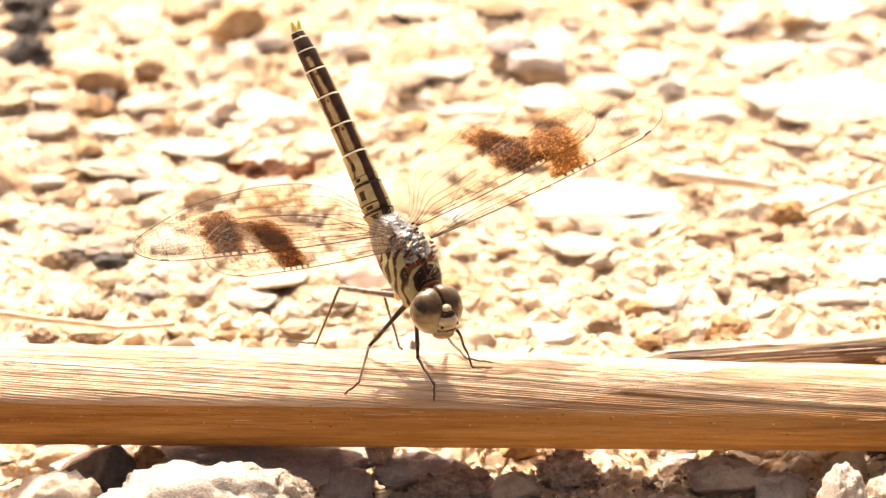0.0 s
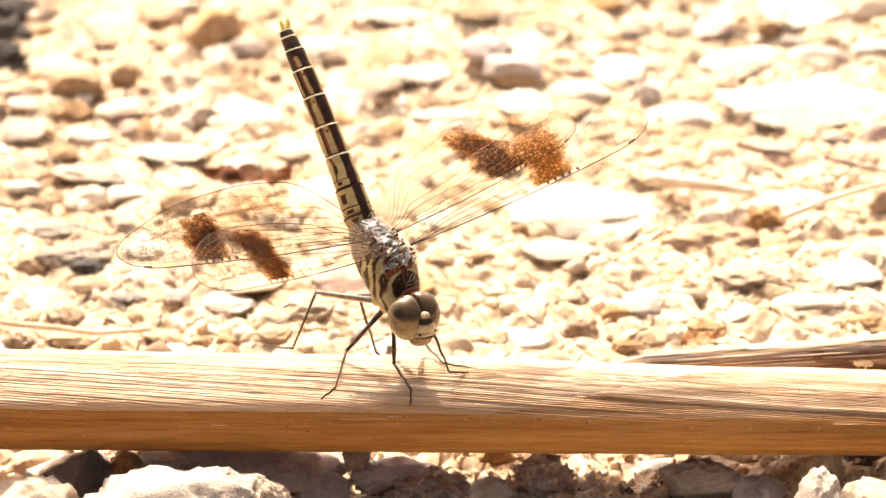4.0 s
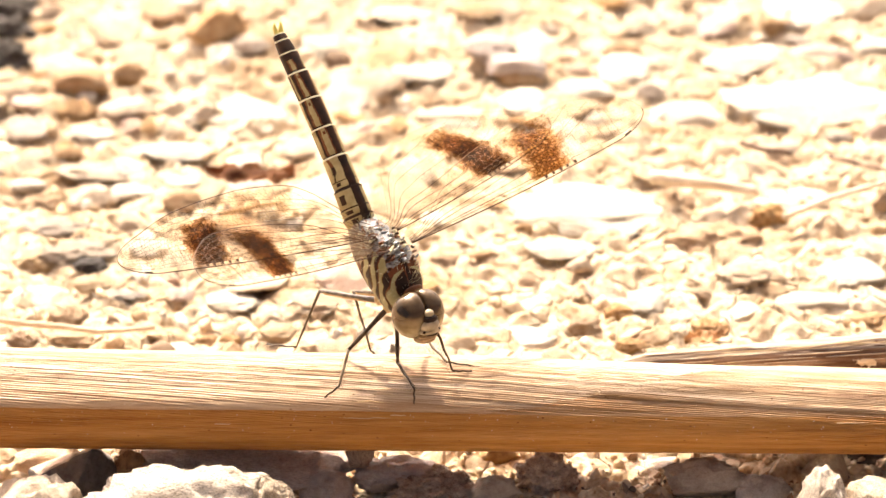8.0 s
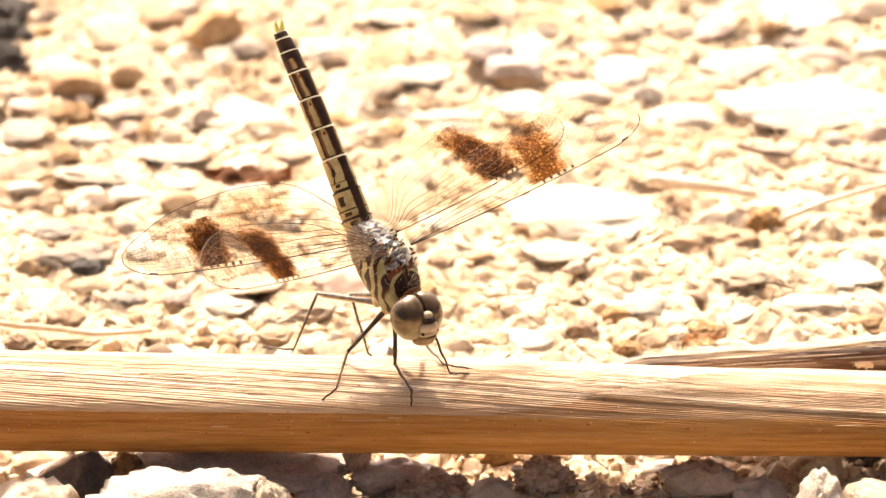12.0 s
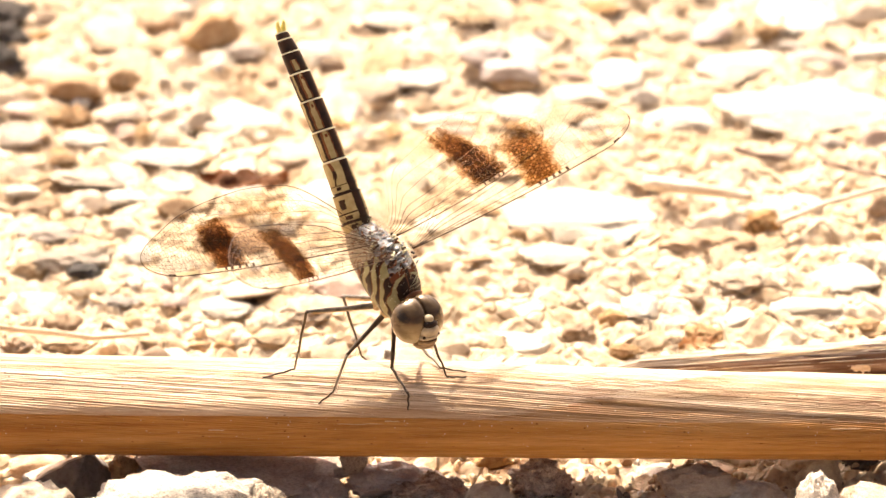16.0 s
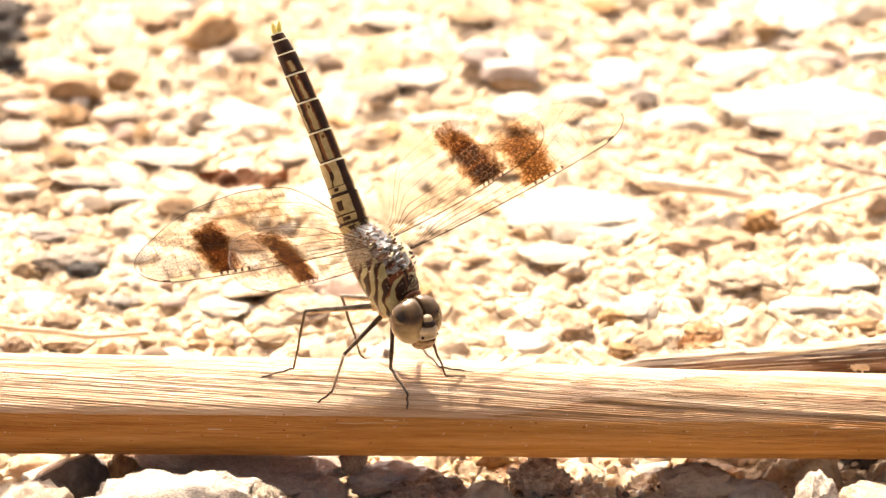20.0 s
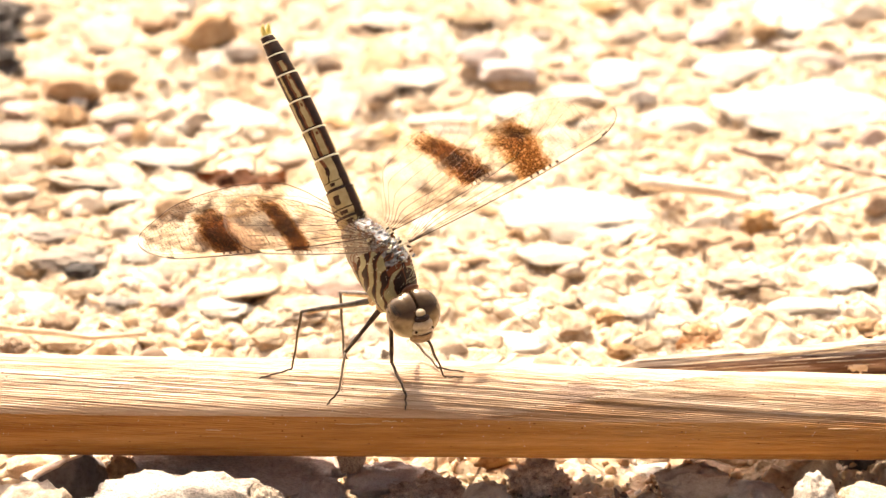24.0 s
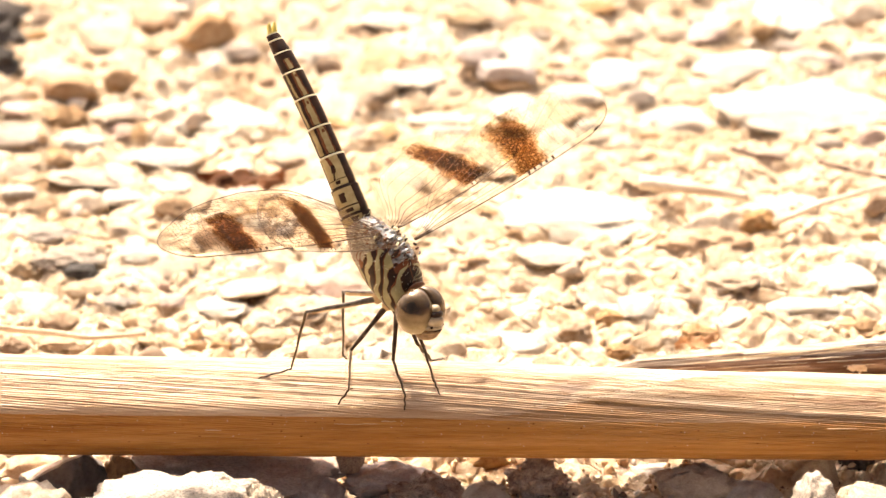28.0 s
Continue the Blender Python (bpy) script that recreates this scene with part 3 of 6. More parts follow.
FORM = {"round": "rounded stone", "rough": "rough weathered stone", "block": "blocky stone", "slab": "flat slab", "clod": "clod", "crag": "craggy rock"}
stone_count = 0


def stone(x, y, w, d, h, colour, kind="round", turn=0.0, z=None):
    """One stone: place, width, depth and height in millimetres; half sunk in the soil unless z is given."""
    global stone_count
    stone_count += 1
    if y > 12:
        h *= 0.92
    sub = 5 if y < 4 and w > 2.5 else 4 if w > 2.5 else 3
    if z is None:
        z = ground_height(x * MM, y * MM) / MM + (0.20 if kind in ("round", "slab") else 0.0) * h
    ob = new("clod" if kind == "clod" else "stone", stone_shape(stone_count % 9, sub, kind, colour))
    ob.matrix_basis = pose(x * MM, y * MM, z * MM, 0, 0, turn) @ Matrix.Diagonal((w * 0.5 * MM, d * 0.5 * MM, h * 0.5 * MM, 1))
    tagged(ob, "%s %s half sunk in the gravel" % (SAY[colour], FORM[kind]), "stone", "stones on the ground")
    TAKEN.append((x, y, w * 0.5, d * 0.5))
    return ob


TAKEN = []
stone(-42.8, 85.6, 5.6, 4.8, 4.0, "dark", "clod")
stone(-42.9, 92.6, 4.4, 3.6, 2.6, "dark", "clod")
stone(-43.6, 97.5, 6.4, 5.0, 3.4, "dark", "clod")
# tan stone in place of a shadow between the larger ones
stone(-39.1, 93.3, 3.0, 2.3, 1.3, "tan", "round")
stone(-27.9, 94.2, 5.5, 4.3, 2.3, "tan", "round")
stone(-32.0, 93.6, 4.2, 3.3, 1.4, "cream", "rough")
stone(-37.8, 85.3, 4.6, 2.8, 0.8, "cream", "round")
# stands in for a patch of brown shadow
stone(-34.3, 86.0, 2.7, 2.3, 1.6, "tan", "clod")
stone(-22.5, 89.4, 6.3, 5.4, 4.3, "tan", "round")
stone(-19.2, 87.0, 3.8, 3.2, 1.8, "grey", "rough")
stone(-30.8, 80.5, 3.7, 3.1, 2.9, "tan", "round")
stone(-35.3, 78.7, 5.8, 4.8, 2.8, "tan", "round")
stone(-35.4, 74.6, 4.4, 3.8, 3.5, "tan", "clod")
stone(-39.7, 70.2, 6.9, 5.0, 2.0, "grey", "block")
stone(-30.3, 74.1, 6.3, 4.2, 1.8, "cream", "round")
stone(-30.1, 71.7, 2.9, 2.5, 1.4, "pink", "rough")
stone(-34.0, 69.9, 4.0, 3.4, 1.4, "white", "rough")
stone(-23.4, 73.4, 3.6, 3.0, 2.2, "cream", "round")
stone(-19.0, 73.3, 8.1, 6.9, 2.2, "white", "rough")
stone(-25.9, 65.4, 8.2, 4.2, 1.3, "white", "round")
stone(-41.3, 78.0, 2.9, 2.5, 1.8, "cream", "clod")
stone(-39.2, 81.4, 2.3, 1.9, 1.7, "tan", "clod")
stone(-35.9, 65.2, 2.4, 2.0, 1.7, "tan", "clod")
stone(-16.5, 80.3, 2.2, 1.8, 1.6, "tan", "round")
stone(-26.6, 74.2, 2.2, 1.8, 1.4, "cream", "block")
stone(-28.6, 88.0, 3.3, 2.8, 1.4, "cream", "clod")
stone(-41.2, 89.8, 3.3, 2.8, 1.2, "cream", "clod")
stone(-24.6, 81.2, 3.8, 3.2, 2.1, "cream", "rough")
stone(-4.6, 94.0, 7.5, 4.0, 1.2, "white", "block")
stone(-12.3, 93.3, 2.4, 1.8, 0.8, "grey", "rough")
# a strip of tan shadow, put in as a stone
stone(-8.2, 92.4, 3.5, 2.0, 1.1, "tan", "rough")
stone(-5.7, 89.5, 4.6, 3.3, 1.4, "cream", "round")
stone(-10.5, 86.3, 1.5, 1.3, 0.6, "white", "round")
stone(-6.7, 79.6, 6.3, 5.3, 3.1, "cream", "round")
stone(-2.4, 81.7, 6.7, 4.4, 1.3, "white", "round")
stone(-2.6, 77.3, 2.4, 1.6, 0.9, "tan", "clod")
stone(-6.1, 77.0, 2.4, 1.8, 1.0, "tan", "clod")
stone(3.7, 83.6, 5.7, 4.8, 2.5, "purple", "round")
stone(6.6, 80.6, 6.1, 5.2, 3.0, "purple", "round")
stone(6.7, 79.4, 4.5, 3.1, 1.7, "tan", "rough")
stone(9.1, 90.5, 3.1, 1.8, 0.8, "grey", "clod")
stone(12.4, 81.5, 3.6, 2.3, 1.0, "pink", "slab", -28)
stone(15.2, 95.6, 5.3, 3.0, 1.6, "tan", "round")
stone(-9.7, 72.1, 3.3, 2.8, 2.7, "tan", "rough")
stone(-8.0, 69.5, 3.5, 1.9, 0.9, "pink", "slab", 20)
stone(0.9, 74.6, 8.4, 3.7, 1.1, "white", "round")
stone(0.9, 72.0, 6.5, 2.4, 1.1, "pink", "rough")
stone(13.3, 77.4, 6.3, 5.0, 1.5, "white", "block")
stone(2.5, 92.2, 4.4, 3.3, 1.4, "cream", "rough")
stone(34.3, 92.1, 11.0, 7.9, 2.3, "white", "block")
# tan clod standing in for a dark hole between the stones
stone(31.2, 88.8, 2.4, 2.0, 1.8, "tan", "clod")
stone(28.0, 82.6, 8.7, 6.4, 1.9, "white", "block")
stone(33.7, 86.8, 2.9, 2.3, 1.0, "grey", "rough")
stone(35.7, 83.7, 7.1, 3.1, 1.4, "pink", "slab", -18)
stone(41.3, 85.2, 4.9, 4.2, 1.8, "white", "round")
stone(19.2, 76.5, 3.6, 3.0, 2.3, "grey", "block")
stone(23.2, 72.5, 7.5, 6.3, 1.9, "white", "block")
stone(34.3, 72.4, 16.1, 9.4, 2.8, "white", "rough")
stone(20.1, 68.8, 4.3, 1.8, 1.0, "tan", "clod")
stone(36.8, 65.6, 2.7, 2.3, 1.7, "grey", "rough")
stone(40.7, 65.0, 4.1, 3.5, 2.6, "pink", "block")
stone(23.9, 65.4, 1.8, 1.5, 0.9, "tan", "clod")
stone(40.9, 93.1, 4.9, 4.2, 2.5, "cream", "rough")
stone(18.9, 90.9, 3.8, 3.3, 1.4, "cream", "clod")
stone(22.7, 89.7, 3.8, 3.3, 1.8, "cream", "rough")
stone(25.5, 92.2, 3.3, 2.8, 1.2, "grey", "clod")
stone(21.5, 83.6, 4.3, 3.6, 1.6, "cream", "clod")
stone(16.7, 84.9, 3.3, 2.8, 2.0, "tan", "clod")
# the next four clods stand in for a slanting band of shadow
stone(-38.4, 56.5, 4.0, 3.4, 2.0, "tan", "clod")
stone(-36.5, 51.5, 6.1, 3.3, 1.4, "grey", "clod")
stone(-34.7, 45.6, 7.1, 3.8, 1.7, "grey", "clod")
stone(-33.2, 43.2, 3.1, 2.4, 1.3, "dark", "clod")
stone(-39.6, 59.6, 3.4, 2.9, 1.1, "white", "round")
stone(-25.1, 54.3, 4.3, 3.7, 2.6, "tan", "round")
# low grey clod added in place of a darkish twig
stone(-30.4, 36.4, 4.5, 1.9, 0.8, "grey", "clod")
# clod added where only tan shadow lies
stone(-34.7, 33.8, 3.8, 3.3, 2.4, "tan", "clod")
stone(-24.9, 35.9, 3.3, 2.3, 1.0, "pink", "rough")
# dark hole in the gravel, set in as a tan clod
stone(-39.4, 28.7, 3.4, 2.9, 2.3, "tan", "clod")
stone(-25.0, 26.8, 5.1, 4.3, 1.3, "white", "block")
stone(-20.0, 28.1, 2.1, 1.8, 1.7, "tan", "round")
# another dark hole given as a clod
stone(-22.3, 28.9, 2.3, 1.9, 1.5, "tan", "clod")
stone(-19.9, 35.4, 5.0, 4.1, 1.2, "white", "rough")
stone(-32.3, 47.7, 3.2, 2.7, 1.6, "cream", "clod")
stone(-29.8, 51.1, 2.6, 2.2, 1.7, "cream", "rough")
stone(-28.0, 45.4, 3.7, 3.1, 1.4, "white", "rough")
stone(-37.8, 38.6, 5.7, 4.7, 1.4, "white", "rough")
stone(-32.5, 38.8, 4.2, 3.4, 1.5, "cream", "rough")
stone(-29.0, 42.0, 3.7, 3.1, 2.0, "cream", "clod")
stone(-38.0, 45.4, 3.7, 3.1, 2.0, "cream", "clod")
stone(-33.6, 56.5, 4.8, 4.1, 2.4, "cream", "rough")
stone(-29.9, 57.8, 4.8, 4.0, 1.2, "white", "round")
stone(-15.7, 29.0, 3.6, 3.1, 1.4, "cream", "rough")
stone(-11.6, 34.2, 6.2, 4.7, 2.1, "cream", "clod")
stone(-9.6, 38.4, 5.7, 4.9, 2.6, "pink", "rough")
stone(-12.8, 42.1, 4.2, 3.6, 1.1, "white", "rough")
stone(-16.3, 32.3, 3.6, 3.1, 1.4, "cream", "clod")
stone(-6.9, 28.9, 4.1, 3.4, 1.5, "cream", "rough")
stone(-9.5, 28.0, 3.1, 2.6, 1.4, "tan", "clod")
stone(-34.3, 29.1, 4.7, 2.6, 1.1, "cream", "clod")
stone(13.5, 51.5, 15.3, 10.2, 3.0, "white", "rough")
stone(6.9, 47.7, 1.8, 1.5, 1.4, "tan", "rough")
stone(-0.6, 42.7, 2.6, 2.2, 1.5, "tan", "clod")
stone(3.0, 42.7, 3.1, 1.7, 0.9, "tan", "slab")
stone(7.1, 38.2, 2.1, 1.8, 1.7, "tan", "rough")
stone(12.1, 39.3, 2.9, 2.5, 1.8, "cream", "round")
stone(0.8, 25.7, 4.7, 4.0, 2.4, "cream", "block")
stone(6.9, 27.1, 6.7, 5.7, 2.2, "white", "block")
stone(12.4, 28.5, 3.3, 2.8, 2.6, "tan", "clod")
stone(15.6, 30.5, 2.9, 2.5, 2.1, "tan", "rough")
stone(15.4, 33.3, 5.4, 2.2, 0.6, "white", "slab")
stone(16.6, 25.2, 2.9, 2.3, 1.3, "tan", "clod")
stone(10.3, 43.1, 6.3, 3.9, 1.2, "white", "rough")
# tan clod as the wedge of shadow beside the big white stone
stone(21.1, 54.1, 3.5, 3.0, 2.8, "tan", "clod")
stone(24.5, 45.2, 8.2, 5.0, 2.8, "tan", "clod")
stone(27.4, 36.5, 5.2, 4.2, 1.8, "cream", "clod")
stone(23.3, 34.0, 2.4, 2.0, 1.1, "tan", "clod")
stone(40.7, 51.0, 3.0, 2.5, 2.4, "tan", "round")
stone(33.5, 32.3, 7.3, 4.4, 1.3, "white", "slab")
# a shaded cavity, filled with a tan clod to darken it
stone(38.0, 28.9, 5.0, 3.6, 2.0, "tan", "clod")
stone(23.6, 27.8, 3.4, 2.9, 2.5, "tan", "clod")
stone(26.7, 30.6, 4.7, 4.0, 1.8, "white", "block")
stone(17.9, 32.0, 4.7, 4.0, 1.6, "white", "rough")
stone(32.6, 53.1, 5.8, 4.8, 1.4, "white", "rough")
stone(37.3, 37.5, 6.8, 4.7, 1.4, "white", "rough")
stone(29.8, 48.7, 3.2, 2.7, 2.5, "tan", "clod")


def broken_flint(x, y, z):
    """A wedge of dark flint whose upper left crust is painted pale as its sunlit face."""
    bm = bmesh.new()
    for c in ((-4.4, 3.4, 0.6), (-3.2, 0.4, 1.6), (1.6, 0.0, 4.7), (2.0, 4.2, 2.2), (3.7, 1.4, 1.9), (3.8, 0.4, 0.4), (-0.2, -1.6, 0.4), (-4.2, 0.8, -1.6), (3.6, 1.5, -1.8), (0.0, -2.0, -1.8), (-4.0, 4.0, -1.6), (3.0, 4.4, -1.6)):
        bm.verts.new(c)
    bmesh.ops.convex_hull(bm, input=bm.verts[:])
    bmesh.ops.dissolve_limit(bm, angle_limit=0.05, verts=bm.verts[:], edges=bm.edges[:])
    bmesh.ops.bevel(bm, geom=bm.edges[:], offset=0.14, segments=2, affect="EDGES", profile=0.6)
    bmesh.ops.triangulate(bm, faces=bm.faces[:])
    for _ in range(4):
        bmesh.ops.subdivide_edges(bm, edges=[e for e in bm.edges if e.calc_length() > 0.3], cuts=1)
        bmesh.ops.triangulate(bm, faces=bm.faces[:])
    bm.normal_update()
    for f in bm.faces:
        f.material_index = 1 if f.normal.z > 0.55 and f.normal.x < -0.2 else 0
    for v in bm.verts:
        v.co += 0.22 * noise.noise_vector(v.co * 0.7) + 0.09 * noise.noise_vector(v.co * 2.1) + 0.03 * noise.noise_vector(v.co * 6)
    tagged(part("flint_stone", bm, [FLINT, LIT_CRUST], at=pose(x * MM, y * MM, z * MM)), "dark grey broken flint with a pale crust painted sunlit beside the stalk", "stone")


# in the shade under the stalk, and the sunlit ones before it
broken_flint(-33.2, 0.9, -5.0)
stone(-36.4, -10.0, 10.0, 9.0, 7.0, "cream", "crag", 0, -1.6)
stone(-35.8, 5.3, 6.1, 4.4, 2.6, "cream", "rough", 0, -4.4)
stone(-23.2, -11.5, 19.0, 13.0, 8.0, "chalk", "crag", 0, -0.6)
stone(-15.7, -9.5, 4.6, 6.0, 7.0, "chalk", "crag", 0, -1.4)
stone(-18.3, 2.0, 17.6, 11.9, 3.8, "purple", "rough", 0, -2.8)
stone(-11.2, -1.6, 6.0, 5.1, 3.0, "purple", "rough", 0, -3.6)
stone(-4.7, 1.3, 7.5, 5.4, 3.0, "purple", "rough", 0, -3.6)
stone(-8.0, 1.6, 2.5, 1.8, 2.6, "clod", "clod", 0, -1.6)
stone(-1.2, -1.0, 7.5, 5.4, 3.0, "clod", "clod", 0, -3.9)
stone(3.8, -2.4, 5.0, 3.6, 2.6, "grey", "rough", 0, -3.1)
stone(8.6, 0.5, 5.0, 3.8, 3.6, "clod", "clod", 0, -3.0)
stone(15.3, 5.6, 9.6, 6.4, 2.0, "pink", "rough", 0, -5.6)
stone(19.2, 5.0, 4.6, 4.4, 2.4, "white", "rough", 0, -5.2)
stone(22.8, -1.0, 7.0, 4.6, 3.8, "grey", "rough", 0, -2.8)
stone(27.6, -2.4, 6.2, 4.6, 3.2, "grey", "rough", 0, -3.7)
stone(33.7, 0.3, 4.5, 3.3, 4.8, "cream", "round", 0, -2.2)
stone(33.0, -9.6, 4.8, 6.5, 8.0, "chalk", "crag", 0, -1.0)
stone(37.9, -10.2, 7.0, 7.5, 7.4, "chalk", "crag", 0, -1.2)
stone(4.3, 5.3, 3.8, 2.6, 2.2, "amber", "rough", 0, -3.7)
stone(-28.4, 2.4, 3.0, 2.2, 3.4, "amber", "rough", 0, -2.9)
stone(-36.7, 8.0, 4.6, 3.3, 2.0, "white", "clod", 0, -4.4)
stone(18.6, -3.6, 2.6, 2.2, 2.0, "grey", "block", 0, -4.0)
stone(30.9, 5.6, 3.0, 2.2, 1.6, "cream", "round", 0, -4.2)
stone(37.7, 4.7, 4.0, 2.9, 2.6, "dark", "clod", 0, -4.0)


def scatter():
    """Pebbles that can be told apart, and the fine gravel between them."""
    rnd = random.Random(5)
    pebbles = 0
    colours = ["cream"] * 11 + ["white"] * 5 + ["tan"] * 2 + ["tan", "pink", "cream"]
    while pebbles < 170:
        x = rnd.uniform(-47, 47)
        y = rnd.uniform(8.5, 98)
        w = rnd.choice((2.4, 3.2, 4.2, 5.5, 7.0)) * rnd.uniform(0.85, 1.15)
        if any(abs(x - a) < (c + w * 0.18) and abs(y - b) < (d + w * 0.12) for a, b, c, d in TAKEN):
            if rnd.random() > 0.03:
                continue
        if x > -2 and y < 66 and rnd.random() < 0.75:
            continue
        pebbles += 1
        colour = rnd.choice(colours)
        kind = rnd.choice(("block", "clod", "clod", "rough", "rough"))
        ob = new("pebble", stone_shape(20 + rnd.randrange(5), 3, kind, colour))
        h = w * rnd.uniform(0.20, 0.33)
        z = ground_height(x * MM, y * MM) / MM - h * 0.05
        ob.matrix_basis = pose(x * MM, y * MM, z * MM, rnd.uniform(-20, 20), rnd.uniform(-20, 20), rnd.uniform(0, 360)) @ Matrix.Diagonal((w * 0.5 * MM, w * 0.42 * MM, h * 0.5 * MM, 1))
        tagged(ob, "small %s pebble among the gravel" % SAY[colour], "pebble", "pebbles on the ground")
        TAKEN.append((x, y, w * 0.4, w * 0.4))
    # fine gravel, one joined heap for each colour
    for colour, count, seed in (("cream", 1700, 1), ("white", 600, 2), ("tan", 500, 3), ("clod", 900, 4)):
        rnd = random.Random(seed)
        base = []
        for s in range(5):
            bm = bmesh.new()
            bmesh.ops.create_icosphere(bm, subdivisions=2, radius=1.0)
            for v in bm.verts:
                v.co *= 1 + 0.55 * noise.noise(v.co * 1.5 + Vector((s * 5.0, seed, 0))) + 0.30 * noise.noise(v.co * 3.6 + Vector((s * 3.0, seed, 4)))
            base.append(([v.co.copy() for v in bm.verts], [[v.index for v in f.verts] for f in bm.faces]))
            bm.free()
        verts, faces = [], []
        for i in range(count):
            far = rnd.random() < 0.3
            front = not far and rnd.random() < 0.35
            x = rnd.uniform(-50, 50) if not far else rnd.gauss(0, 150)
            y = rnd.gauss(40, 150) if far else rnd.uniform(-10, 9) if front else rnd.uniform(-16, 100)
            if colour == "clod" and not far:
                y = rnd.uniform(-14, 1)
            if not far and x > -2 and 9 < y < 66 and rnd.random() < 0.8:
                continue
            big = (0.22, 0.34, 0.5, 0.75, 1.05) if y > 9 and colour != "tan" else (0.12, 0.17, 0.24, 0.34, 0.55)
            r = rnd.choice(big) * rnd.uniform(0.8, 1.25) * (2.2 if far else 1)
            z = ground_height(x * MM, y * MM) / MM + r * (-0.30 if y > 9 else 0.2)
            m = Euler((rnd.random() * 6, rnd.random() * 6, rnd.random() * 6)).to_matrix()
            vs, fs = base[rnd.randrange(5)]
            k = len(verts)
            sq = Vector((1, rnd.uniform(0.6, 1), rnd.uniform(0.4, 0.75)))
            verts.extend(((m @ Vector((p.x * sq.x, p.y * sq.y, p.z * sq.z))) * r + Vector((x, y, z))) * MM for p in vs)
            faces.extend([k + a for a in f] for f in fs)
        me = bpy.data.meshes.new("gravel")
        me.from_pydata(verts, [], faces)
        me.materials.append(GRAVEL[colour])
        me.polygons.foreach_set("use_smooth", [True] * len(me.polygons))
        tagged(new("gravel", me), "fine %s gravel grains scattered over the soil" % SAY[colour], "gravel", kind="stuff")


def grain_material(name, light, dark):
    m, n, l, b = material(name, 0.9, spec=0.25)
    g = n.new("ShaderNodeNewGeometry")
    c = ramp(n, l, g.outputs["Random Per Island"], [(0.1, dark), (0.9, light)])
    f = ramp(n, l, noise_tex(n, l, coords(n, l, "Object"), 1800.0, 4, 0.6), [(0.35, (0.7, 0.64, 0.56)), (0.6, (1, 1, 1))])
    l.new(blend(n, l, 0.7, c, f, "MULTIPLY"), b.inputs["Base Color"])
    return m


GRAVEL = {"cream": grain_material("cream_grains", (0.80, 0.65, 0.46), (0.62, 0.45, 0.28)), "white": grain_material("white_grains", (0.84, 0.80, 0.72), (0.68, 0.60, 0.50)),
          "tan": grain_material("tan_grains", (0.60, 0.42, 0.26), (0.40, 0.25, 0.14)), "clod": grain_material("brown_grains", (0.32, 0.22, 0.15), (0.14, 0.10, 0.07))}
scatter()


# ---- straws, twigs and a dead leaf on the gravel ----
def straw(name, pts, r, mat, label, category):
    bm = bmesh.new()
    n = len(pts)
    fine = []
    for i in range(n - 1):
        a, b = Vector(pts[i]), Vector(pts[i + 1])
        for s in range(8):
            t = s / 8
            fine.append(a.lerp(b, t) + Vector((0, 0, 0.12 * noise.noise(Vector((i + t, r * 9, 3))))))
    fine.append(Vector(pts[-1]))
    tube(bm, fine, [r * (1 - 0.35 * i / len(fine)) for i in range(len(fine))], 10)
    return tagged(part(name, bm, mat), label, category)


straw("straw", [(-43.5, 27.3, -1.5), (-37.3, 26.4, -1.9), (-32.1, 25.7, -2.2), (-26.8, 25.7, -1.8)], 0.34, BLEACHED, "pale dry grass stem lying on the gravel", "straw")
straw("straw", [(31.0, 45.9, -1.0), (35.0, 48.6, -0.6), (42.0, 52.7, -0.6)], 0.36, BLEACHED, "thin pale dry stem across the stones", "straw")
straw("twig", [(18.8, 54.2, -1.2), (24.0, 52.2, -0.9), (28.8, 51.3, -1.2)], 0.72, BLEACHED, "short bleached twig between the stones", "twig")
straw("twig", [(27.5, 61.9, -1.6), (29.8, 60.0, -1.4), (32.3, 60.0, -1.8)], 0.32, STALK_GREY, "short dark twig on the gravel", "twig")
straw("twig", [(35.6, 59.6, -1.8), (39.5, 56.9, -1.6), (43.2, 55.5, -1.6)], 0.28, STALK_GREY, "thin grey twig on the gravel", "twig")
straw("straw", [(-21.5, 47.5, -1.6), (-18.6, 48.1, -1.3), (-15.5, 50.0, -1.6)], 0.28, STRAW, "short pale straw on the gravel", "straw")


def dead_leaf(x, y, z, w, d, turn, mat, label):
    bm = bmesh.new()
    rings = []
    for i in range(25):
        t = i / 24
        half = d * 0.5 * math.sin(math.pi * min(0.98, max(0.02, t))) ** 0.7 * (0.85 + 0.45 * noise.noise(Vector((t * 7, w, 1.0))))
        ring = []
        for j in range(9):
            q = j / 4 - 1
            lift = 0.1 * d * q * q + 0.30 * d * noise.noise(Vector((t * 5, q * 1.8, w))) + 0.10 * d * noise.noise(Vector((t * 14, q * 5, w)))
            ring.append((w * (t - 0.5), q * half, lift))
        rings.append(ring)
    ring_loft(bm, rings, close=False)
    bmesh.ops.solidify(bm, geom=bm.faces[:], thickness=0.15)
    tagged(part("dead_leaf", bm, mat, at=pose(x * MM, y * MM, z * MM, 6, 0, turn)), label, "leaf")


dead_leaf(-18.7, 54.4, -1.3, 8.5, 4.2, -8, LEAF, "curled reddish brown dead leaf on the gravel")
dead_leaf(23.3, 22.3, -0.9, 4.6, 2.2, 28, LEAF_TAN, "small tan dry leaf scrap on the gravel")


# ---- the dragonfly ----
fly = new("dragonfly")
